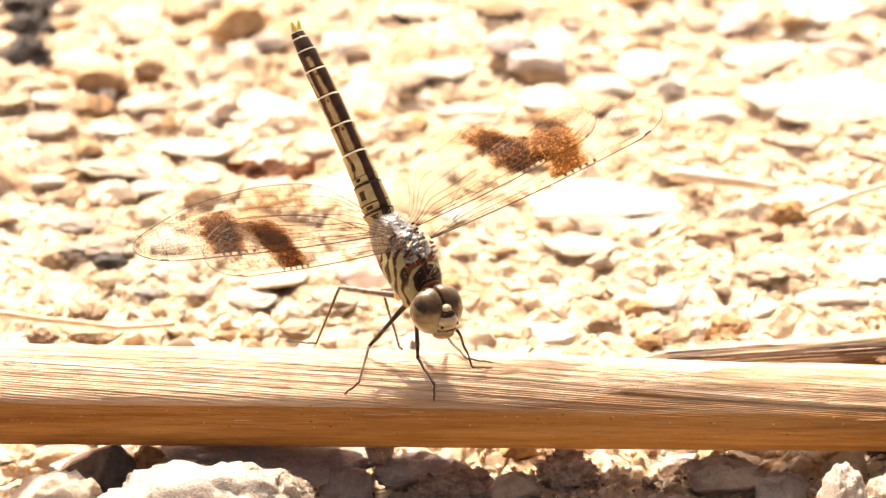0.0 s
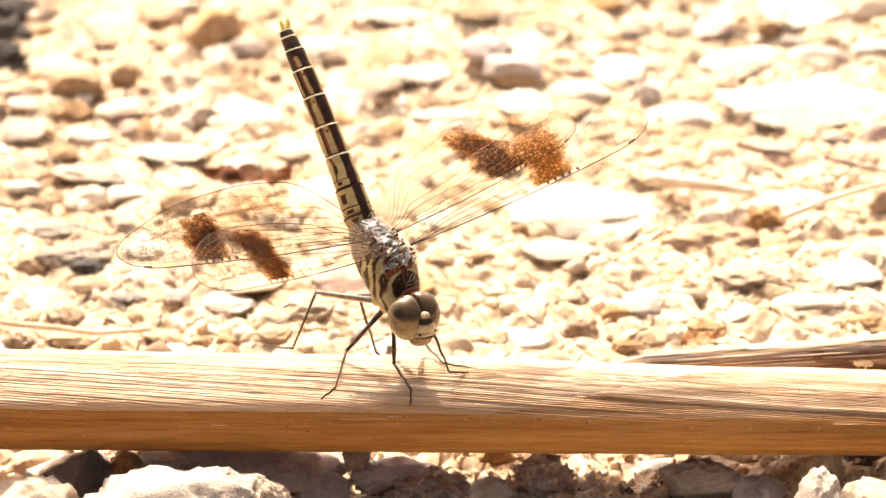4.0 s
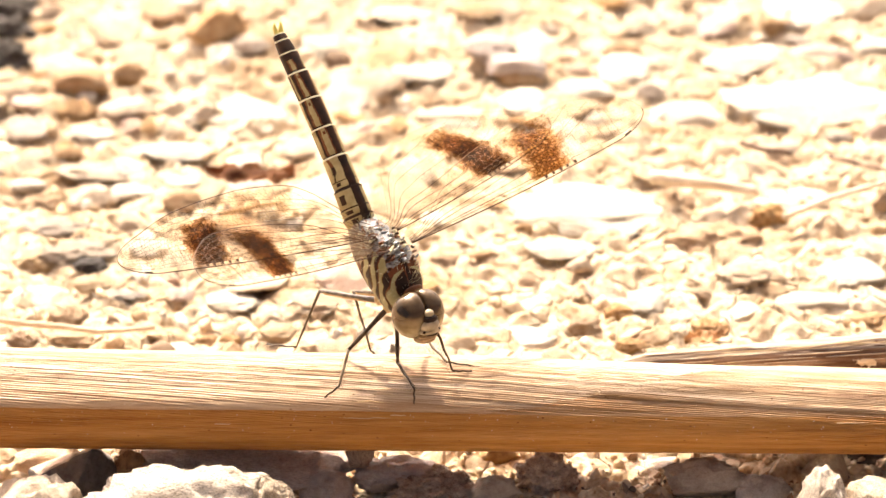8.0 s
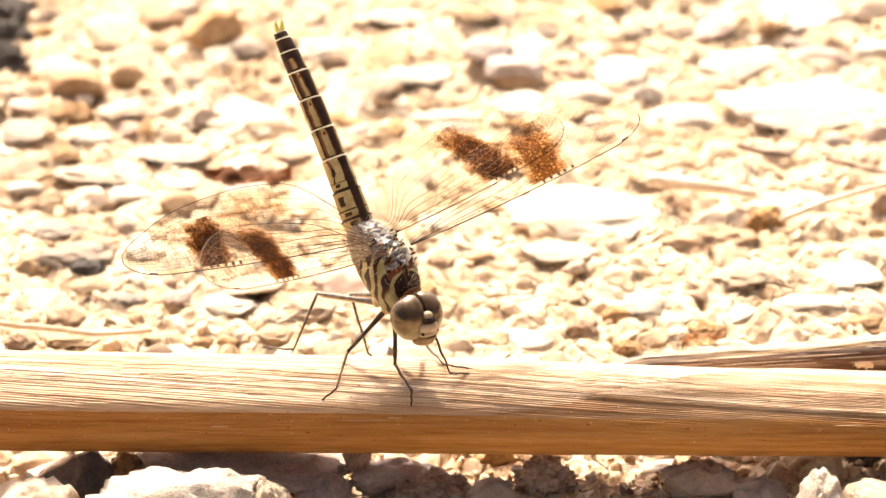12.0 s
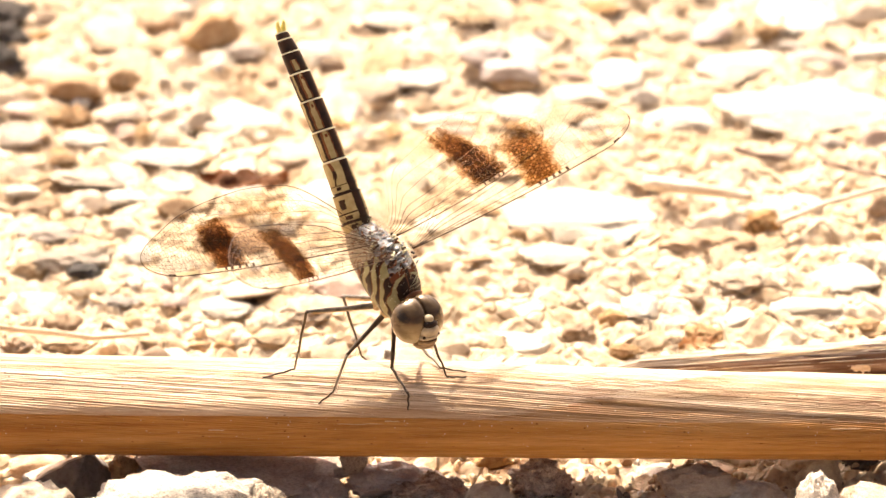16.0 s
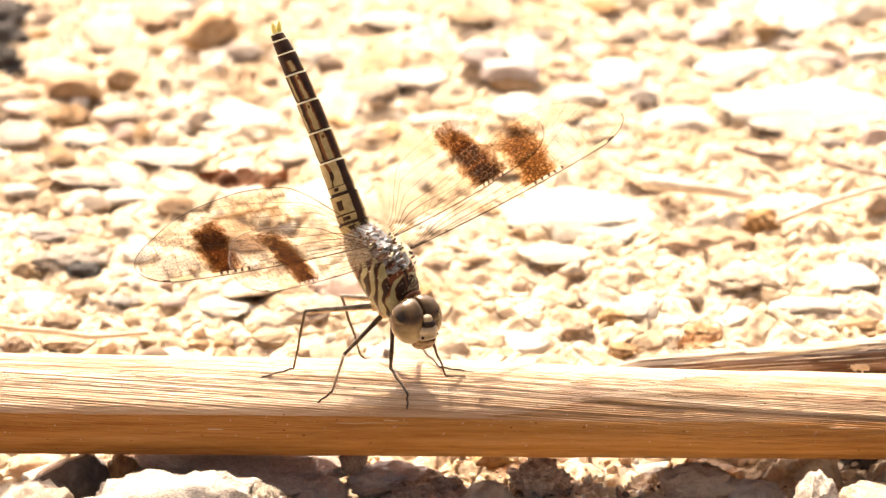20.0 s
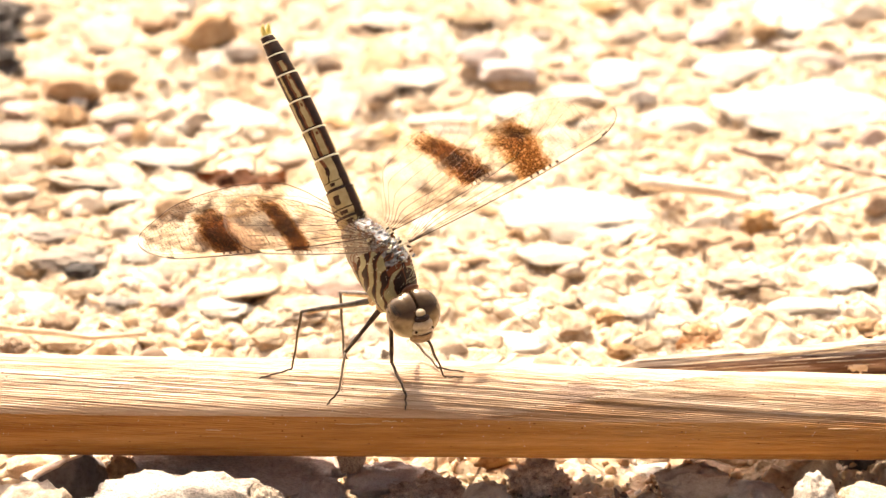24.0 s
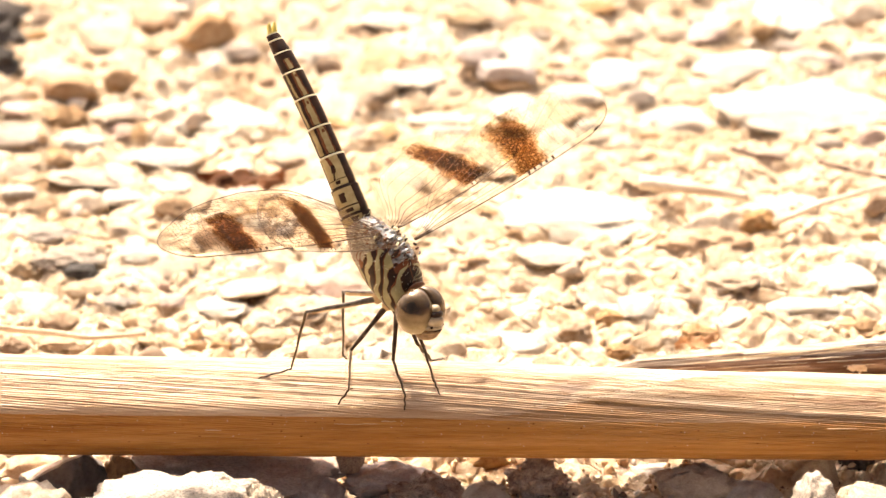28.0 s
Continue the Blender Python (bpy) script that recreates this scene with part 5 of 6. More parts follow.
def build_leg(which, side):
    f, t, s = LEG_SIZE[(which, side)]
    rnd = random.Random(len(LEGS))
    bm = bmesh.new()
    ball(bm, (0, 0, 0.25), (0.5, 0.55, 0.75), 16, 10)
    hip = Vector(HIPS[which])
    hip.x *= side
    leg = part("leg", bm, LEG_PALE if which != "fore" else LEG_DARK, fly, "thin bristly dark leg", at=Matrix.Translation(hip * MM))
    # thigh, along y
    bm = bmesh.new()
    n = 12
    tube(bm, [(0, f * i / n, 0) for i in range(n + 1)], [0.26 - 0.11 * i / n + 0.02 * math.sin(i * 0.9) for i in range(n)] + [0.16], 12)
    femur = part("thigh", bm, LEG_MID if which == "hind" else LEG_DARK, leg, "slate grey thigh" if which == "hind" else "dark thigh")
    bm = bmesh.new()
    tube(bm, [(0.0, f * i / n, -0.17 + 0.07 * i / n) for i in range(n)], [0.20 if which == "hind" else 0.12] * n, 8)
    pale = part("thigh", bm, LEG_PALE, leg, "pale tan underside of the thigh") if which != "fore" else None
    bm = bmesh.new()
    tube(bm, [(0, t * i / n, 0.06 * math.sin(i)) for i in range(n + 1)], [0.135 - 0.055 * i / n for i in range(n + 1)], 10)
    for i in range(22):
        y = t * (0.1 + 0.88 * i / 22)
        sx = 1 if i % 2 else -1
        tube(bm, [(sx * 0.08, y, -0.05), (sx * 0.42, y + 0.32, -0.30)], [0.022, 0.007], 3)
    shin = part("shin", bm, LEG_DARK if which == "fore" else LEG_BROWN, leg, "spiny dark shin" if which == "fore" else "spiny brown shin")
    bm = bmesh.new()
    tube(bm, [(0, s * i / 8, 0.05 * math.sin(i * 1.7)) for i in range(9)], [0.10, 0.085, 0.095, 0.08, 0.09, 0.075, 0.085, 0.07, 0.05], 8)
    for sx in (-1, 1):
        tube(bm, [(0, s * 0.96, 0), (sx * 0.12, s + 0.14, 0.03), (sx * 0.16, s + 0.26, -0.12)], [0.05, 0.035, 0.01], 5)
    foot = part("foot", bm, LEG_DARK, leg, "thin clawed foot")
    LEGS[(which, side)] = (leg, femur, shin, foot, pale)


for side in (1, -1):
    for which in ("fore", "mid", "hind"):
        build_leg(which, side)


# ---- what moves ----
def limb(hip, knee_hint, ankle, a, b):
    """Knee of a two-piece limb between hip and ankle, bent towards the hint."""
    way = ankle - hip
    d = min(way.length, (a + b) * 0.999)
    u = way.normalized()
    x = (a * a - b * b + d * d) / (2 * d)
    h = math.sqrt(max(0.0, a * a - x * x))
    p = knee_hint - hip
    p = (p - p.dot(u) * u).normalized()
    return hip + u * x + p * h


def motions():
    walk(fly, [
        (0.00, pose(-0.00562, 0.00524, 0.01596, -19.2, -0.4, -142.3)),
        (1.10, pose(-0.00562, 0.00524, 0.01596, -19.2, -0.4, -142.3)),
        (1.45, pose(-0.00538, 0.00525, 0.01590, -22.2, -1.3, -142.6)),
        (3.60, pose(-0.00538, 0.00525, 0.01590, -22.2, -1.3, -142.6)),
        (5.20, pose(-0.00549, 0.00526, 0.01595, -21.4, -0.1, -140.6)),
        (7.20, pose(-0.00549, 0.00526, 0.01595, -21.4, -0.1, -140.6)),
        (7.50, pose(-0.00554, 0.00525, 0.01589, -20.4, -0.8, -140.1)),
        (7.80, pose(-0.00557, 0.00524, 0.01585, -19.8, -1.2, -139.8)),
        (8.15, pose(-0.00557, 0.00524, 0.01585, -19.8, -1.2, -139.8)),
        (8.45, pose(-0.00549, 0.00527, 0.01601, -19.2, -1.7, -141.9)),
        (9.60, pose(-0.00549, 0.00527, 0.01601, -19.2, -1.7, -141.9)),
        (9.95, pose(-0.00548, 0.00525, 0.01591, -21.0, -1.3, -138.5)),
        (12.70, pose(-0.00548, 0.00525, 0.01591, -21.0, -1.3, -138.5)),
        (14.30, pose(-0.00518, 0.00525, 0.01592, -22.9, -3.7, -134.0)),
        (16.20, pose(-0.00518, 0.00525, 0.01592, -22.9, -3.7, -134.0)),
        (18.20, pose(-0.00528, 0.00520, 0.01582, -23.1, -3.0, -133.3)),
        (21.10, pose(-0.00528, 0.00520, 0.01582, -23.1, -3.0, -133.3)),
        (21.50, pose(-0.00529, 0.00524, 0.01606, -22.3, -4.5, -132.8)),
        (23.40, pose(-0.00531, 0.00528, 0.01629, -21.5, -6.1, -132.4)),
        (23.90, pose(-0.00532, 0.00530, 0.01641, -21.1, -6.9, -132.2)),
        (24.15, pose(-0.00532, 0.00530, 0.01641, -21.1, -6.9, -132.2)),
        (24.50, pose(-0.00520, 0.00526, 0.01628, -23.1, -4.7, -130.9)),
        (25.20, pose(-0.00520, 0.00526, 0.01628, -23.1, -4.7, -130.9)),
        (25.50, pose(-0.00525, 0.00528, 0.01633, -22.3, -5.6, -131.4)),
        (25.85, pose(-0.00528, 0.00522, 0.01608, -24.4, -2.2, -131.0)),
        (26.50, pose(-0.00528, 0.00522, 0.01608, -24.4, -2.2, -131.0)),
        (26.56, pose(-0.00514, 0.00522, 0.01593, -24.9, -0.6, -127.7)),
        (26.61, pose(-0.00477, 0.00521, 0.01552, -25.9, 4.1, -118.6)),
        (26.70, pose(-0.00460, 0.00520, 0.01533, -26.2, 6.3, -114.6)),
        (27.00, pose(-0.00460, 0.00520, 0.01533, -26.2, 6.3, -114.6)),
        (27.25, pose(-0.00466, 0.00522, 0.01593, -24.3, -0.8, -120.8)),
        (27.50, pose(-0.00475, 0.00523, 0.01667, -21.2, -8.9, -129.3)),
        (28.00, pose(-0.00475, 0.00523, 0.01667, -21.2, -8.9, -129.3)),
    ])
    walk(abdomen, [
        (0.00, pose(0, AB_ROOT.y * MM, AB_ROOT.z * MM, -28.8, 0, -3.7)),
        (1.10, pose(0, AB_ROOT.y * MM, AB_ROOT.z * MM, -28.8, 0, -3.7)),
        (1.45, pose(0, AB_ROOT.y * MM, AB_ROOT.z * MM, -28.8, 0, -4.6)),
        (3.60, pose(0, AB_ROOT.y * MM, AB_ROOT.z * MM, -28.8, 0, -4.6)),
        (5.20, pose(0, AB_ROOT.y * MM, AB_ROOT.z * MM, -30.4, 0, -4.5)),
        (7.20, pose(0, AB_ROOT.y * MM, AB_ROOT.z * MM, -30.4, 0, -4.5)),
        (7.50, pose(0, AB_ROOT.y * MM, AB_ROOT.z * MM, -30.1, 0, -5.0)),
        (7.80, pose(0, AB_ROOT.y * MM, AB_ROOT.z * MM, -29.9, 0, -5.2)),
        (8.15, pose(0, AB_ROOT.y * MM, AB_ROOT.z * MM, -29.9, 0, -5.2)),
        (8.45, pose(0, AB_ROOT.y * MM, AB_ROOT.z * MM, -30.8, 0, -5.3)),
        (9.60, pose(0, AB_ROOT.y * MM, AB_ROOT.z * MM, -30.8, 0, -5.3)),
        (9.95, pose(0, AB_ROOT.y * MM, AB_ROOT.z * MM, -32.1, 0, -5.2)),
        (12.70, pose(0, AB_ROOT.y * MM, AB_ROOT.z * MM, -32.1, 0, -5.2)),
        (14.30, pose(0, AB_ROOT.y * MM, AB_ROOT.z * MM, -33.3, 0, -5.5)),
        (16.20, pose(0, AB_ROOT.y * MM, AB_ROOT.z * MM, -33.3, 0, -5.5)),
        (18.20, pose(0, AB_ROOT.y * MM, AB_ROOT.z * MM, -33.4, 0, -5.6)),
        (21.10, pose(0, AB_ROOT.y * MM, AB_ROOT.z * MM, -33.4, 0, -5.6)),
        (21.50, pose(0, AB_ROOT.y * MM, AB_ROOT.z * MM, -31.9, 0, -5.4)),
        (23.40, pose(0, AB_ROOT.y * MM, AB_ROOT.z * MM, -30.4, 0, -5.3)),
        (23.90, pose(0, AB_ROOT.y * MM, AB_ROOT.z * MM, -29.6, 0, -5.2)),
        (24.15, pose(0, AB_ROOT.y * MM, AB_ROOT.z * MM, -29.6, 0, -5.2)),
        (24.50, pose(0, AB_ROOT.y * MM, AB_ROOT.z * MM, -31.5, 0, -5.3)),
        (25.20, pose(0, AB_ROOT.y * MM, AB_ROOT.z * MM, -31.5, 0, -5.3)),
        (25.50, pose(0, AB_ROOT.y * MM, AB_ROOT.z * MM, -30.7, 0, -5.2)),
        (25.85, pose(0, AB_ROOT.y * MM, AB_ROOT.z * MM, -32.5, 0, -5.3)),
        (26.50, pose(0, AB_ROOT.y * MM, AB_ROOT.z * MM, -32.5, 0, -5.3)),
        (26.56, pose(0, AB_ROOT.y * MM, AB_ROOT.z * MM, -32.9, 0, -4.6)),
        (26.61, pose(0, AB_ROOT.y * MM, AB_ROOT.z * MM, -33.2, 0, 4.0)),
        (26.70, pose(0, AB_ROOT.y * MM, AB_ROOT.z * MM, -34.6, 0, 8.0)),
        (26.80, pose(0, AB_ROOT.y * MM, AB_ROOT.z * MM, -34.8, 0, 7.0)),
        (27.00, pose(0, AB_ROOT.y * MM, AB_ROOT.z * MM, -35.0, 0, 5.0)),
        (27.25, pose(0, AB_ROOT.y * MM, AB_ROOT.z * MM, -32.9, 0, 0.0)),
        (27.50, pose(0, AB_ROOT.y * MM, AB_ROOT.z * MM, -30.2, 0, -6.3)),
        (28.00, pose(0, AB_ROOT.y * MM, AB_ROOT.z * MM, -30.2, 0, -6.3)),
    ])
    walk(wings["A"], [
        (0.00, wing_pose("A", 4.2, 14.4, 1.3)),
        (1.10, wing_pose("A", 4.2, 14.4, 1.3)),
        (1.45, wing_pose("A", 4.8, 16.6, 0.7)),
        (3.60, wing_pose("A", 4.8, 16.6, 0.7)),
        (5.20, wing_pose("A", 6.3, 16.0, 0.2)),
        (7.20, wing_pose("A", 6.3, 16.0, 0.2)),
        (7.50, wing_pose("A", 6.1, 16.9, -0.1)),
        (7.80, wing_pose("A", 6.0, 17.4, -0.2)),
        (8.15, wing_pose("A", 6.0, 17.4, -0.2)),
        (8.45, wing_pose("A", 5.9, 16.3, 0.2)),
        (9.60, wing_pose("A", 5.9, 16.3, 0.2)),
        (9.95, wing_pose("A", 6.0, 15.8, 1.8)),
        (12.70, wing_pose("A", 6.0, 15.8, 1.8)),
        (14.30, wing_pose("A", 5.2, 16.9, 2.2)),
        (16.20, wing_pose("A", 5.2, 16.9, 2.2)),
        (18.20, wing_pose("A", 4.7, 15.7, 2.7)),
        (21.10, wing_pose("A", 4.7, 15.7, 2.7)),
        (21.50, wing_pose("A", 4.2, 16.5, 3.5)),
        (23.40, wing_pose("A", 3.8, 17.3, 4.3)),
        (23.90, wing_pose("A", 3.6, 17.8, 4.7)),
        (24.15, wing_pose("A", 3.6, 17.8, 4.7)),
        (24.50, wing_pose("A", 3.2, 16.0, 6.1)),
        (25.20, wing_pose("A", 3.2, 16.0, 6.1)),
        (25.50, wing_pose("A", 3.3, 16.7, 5.5)),
        (25.85, wing_pose("A", 4.8, 15.8, 6.2)),
        (26.50, wing_pose("A", 4.8, 15.8, 6.2)),
        (26.56, wing_pose("A", 5.4, 15.8, 6.8)),
        (26.61, wing_pose("A", -11.7, 13.9, 8.3)),
        (26.70, wing_pose("A", -2.8, 15.7, 9)),
        (26.80, wing_pose("A", 2.8, 17.2, 9)),
        (27.00, wing_pose("A", 8.2, 18.3, 9)),
        (27.25, wing_pose("A", 5.0, 16.7, 8.2)),
        (27.50, wing_pose("A", 1.3, 17.8, 7.2)),
        (28.00, wing_pose("A", 1.3, 17.8, 7.2)),
    ])
    walk(wings["B"], [
        (0.00, wing_pose("B", -6.1, 2.2, 1.8)),
        (1.10, wing_pose("B", -6.1, 2.2, 1.8)),
        (1.45, wing_pose("B", -6.8, 3.1, 3.0)),
        (3.60, wing_pose("B", -6.8, 3.1, 3.0)),
        (5.20, wing_pose("B", -5.8, 0.6, 3.4)),
        (7.20, wing_pose("B", -5.8, 0.6, 3.4)),
        (7.50, wing_pose("B", -8.6, -0.5, 3.5)),
        (7.80, wing_pose("B", -10.5, -1.3, 3.6)),
        (8.15, wing_pose("B", -10.5, -1.3, 3.6)),
        (8.45, wing_pose("B", -6.3, 1.1, 4.6)),
        (9.60, wing_pose("B", -6.3, 1.1, 4.6)),
        (9.95, wing_pose("B", -5.6, 0.7, 9.0)),
        (12.70, wing_pose("B", -5.6, 0.7, 9.0)),
        (14.30, wing_pose("B", -7.3, -0.3, 15.0)),
        (16.20, wing_pose("B", -7.3, -0.3, 15.0)),
        (18.20, wing_pose("B", -5.9, -0.7, 24.8)),
        (21.10, wing_pose("B", -5.9, -0.7, 24.8)),
        (21.50, wing_pose("B", -7.2, -1.1, 19.6)),
        (23.40, wing_pose("B", -8.5, -1.5, 14.5)),
        (23.90, wing_pose("B", -9.2, -1.6, 11.9)),
        (24.15, wing_pose("B", -9.2, -1.6, 11.9)),
        (24.50, wing_pose("B", -7.2, -2.0, 8.9)),
        (25.20, wing_pose("B", -7.2, -2.0, 8.9)),
        (25.50, wing_pose("B", -8.0, -1.8, 10.1)),
        (25.85, wing_pose("B", -4.0, -1.1, 9.4)),
        (26.50, wing_pose("B", -4.0, -1.1, 9.4)),
        (26.56, wing_pose("B", -3.7, -1.3, 9.2)),
        (26.61, wing_pose("B", -30.5, -0.2, 8.5)),
        (26.70, wing_pose("B", -18.6, -2.6, 8.2)),
        (26.80, wing_pose("B", -13.8, 0.7, 8.2)),
        (27.00, wing_pose("B", -4.5, 3.1, 8.2)),
        (27.25, wing_pose("B", -5.3, -1.6, 3.6)),
        (27.50, wing_pose("B", -9.0, -0.8, -2.0)),
        (28.00, wing_pose("B", -9.0, -0.8, -2.0)),
    ])
    walk(wings["C"], [
        (0.00, wing_pose("C", 6.7, 17.6, 2.3)),
        (1.10, wing_pose("C", 6.7, 17.6, 2.3)),
        (1.45, wing_pose("C", 9.1, 17.2, 2.1)),
        (3.60, wing_pose("C", 9.1, 17.2, 2.1)),
        (5.20, wing_pose("C", 8.0, 18.0, 2.0)),
        (7.20, wing_pose("C", 8.0, 18.0, 2.0)),
        (7.50, wing_pose("C", 7.6, 17.3, 0.8)),
        (7.80, wing_pose("C", 7.3, 16.9, -0.0)),
        (8.15, wing_pose("C", 7.3, 16.9, -0.0)),
        (8.45, wing_pose("C", 8.9, 17.7, 2.2)),
        (9.60, wing_pose("C", 8.9, 17.7, 2.2)),
        (9.95, wing_pose("C", 7.0, 17.1, 4.3)),
        (12.70, wing_pose("C", 7.0, 17.1, 4.3)),
        (14.30, wing_pose("C", 8.0, 18.2, 4.2)),
        (16.20, wing_pose("C", 8.0, 18.2, 4.2)),
        (18.20, wing_pose("C", 7.9, 18.6, 3.3)),
        (21.10, wing_pose("C", 7.9, 18.6, 3.3)),
        (21.50, wing_pose("C", 5.9, 18.7, 5.7)),
        (23.40, wing_pose("C", 4.0, 18.8, 8.1)),
        (23.90, wing_pose("C", 3.1, 18.8, 9.3)),
        (24.15, wing_pose("C", 3.1, 18.8, 9.3)),
        (24.50, wing_pose("C", 1.9, 18.9, 9.6)),
        (25.20, wing_pose("C", 1.9, 18.9, 9.6)),
        (25.50, wing_pose("C", 2.4, 18.8, 9.5)),
        (25.85, wing_pose("C", 3.2, 19.8, 9.3)),
        (26.50, wing_pose("C", 3.2, 19.8, 9.3)),
        (26.56, wing_pose("C", 14.3, 19.4, 10.2)),
        (26.61, wing_pose("C", 32.5, 30, 12.6)),
        (26.70, wing_pose("C", 13.6, 21.3, 13.7)),
        (26.80, wing_pose("C", 5, 19.2, 13.7)),
        (27.00, wing_pose("C", 0.5, 15.1, 13.7)),
        (27.25, wing_pose("C", 2.4, 18.7, 12.1)),
        (27.50, wing_pose("C", 6.7, 19.6, 10.0)),
        (28.00, wing_pose("C", 6.7, 19.6, 10.0)),
    ])
    walk(wings["D"], [
        (0.00, wing_pose("D", -19.4, -5.9, -2.0)),
        (1.10, wing_pose("D", -19.4, -5.9, -2.0)),
        (1.45, wing_pose("D", -16.7, -5.8, 4.0)),
        (3.60, wing_pose("D", -16.7, -5.8, 4.0)),
        (5.20, wing_pose("D", -16.1, -4.1, 4.1)),
        (7.20, wing_pose("D", -16.1, -4.1, 4.1)),
        (7.50, wing_pose("D", -17.7, -6.2, 3.6)),
        (7.80, wing_pose("D", -18.8, -7.6, 3.4)),
        (8.15, wing_pose("D", -18.8, -7.6, 3.4)),
        (8.45, wing_pose("D", -16.3, -4.8, 1.8)),
        (9.60, wing_pose("D", -16.3, -4.8, 1.8)),
        (9.95, wing_pose("D", -16.6, -5.0, 8.0)),
        (12.70, wing_pose("D", -16.6, -5.0, 8.0)),
        (14.30, wing_pose("D", -13.8, -2.5, 10.1)),
        (16.20, wing_pose("D", -13.8, -2.5, 10.1)),
        (18.20, wing_pose("D", -15.3, -4.5, 9.6)),
        (21.10, wing_pose("D", -15.3, -4.5, 9.6)),
        (21.50, wing_pose("D", -15.3, -3.7, 7.3)),
        (23.40, wing_pose("D", -15.3, -3.0, 5.1)),
        (23.90, wing_pose("D", -15.3, -2.6, 4.0)),
        (24.15, wing_pose("D", -15.3, -2.6, 4.0)),
        (24.50, wing_pose("D", -16.1, -3.5, 7.4)),
        (25.20, wing_pose("D", -16.1, -3.5, 7.4)),
        (25.50, wing_pose("D", -15.8, -3.1, 6.0)),
        (25.85, wing_pose("D", -16.3, -4.4, 12.9)),
        (26.50, wing_pose("D", -16.3, -4.4, 12.9)),
        (26.56, wing_pose("D", -16.7, -3.9, 12.2)),
        (26.61, wing_pose("D", 5.2, 10.8, 10.3)),
        (26.70, wing_pose("D", -8.3, 1.8, 9.4)),
        (26.80, wing_pose("D", -13.5, -1.4, 9.4)),
        (27.00, wing_pose("D", -18.8, -6.9, 9.4)),
        (27.25, wing_pose("D", -15.9, -1.7, 3.9)),
        (27.50, wing_pose("D", -12.6, -1.5, -2.7)),
        (28.00, wing_pose("D", -12.6, -1.5, -2.7)),
    ])
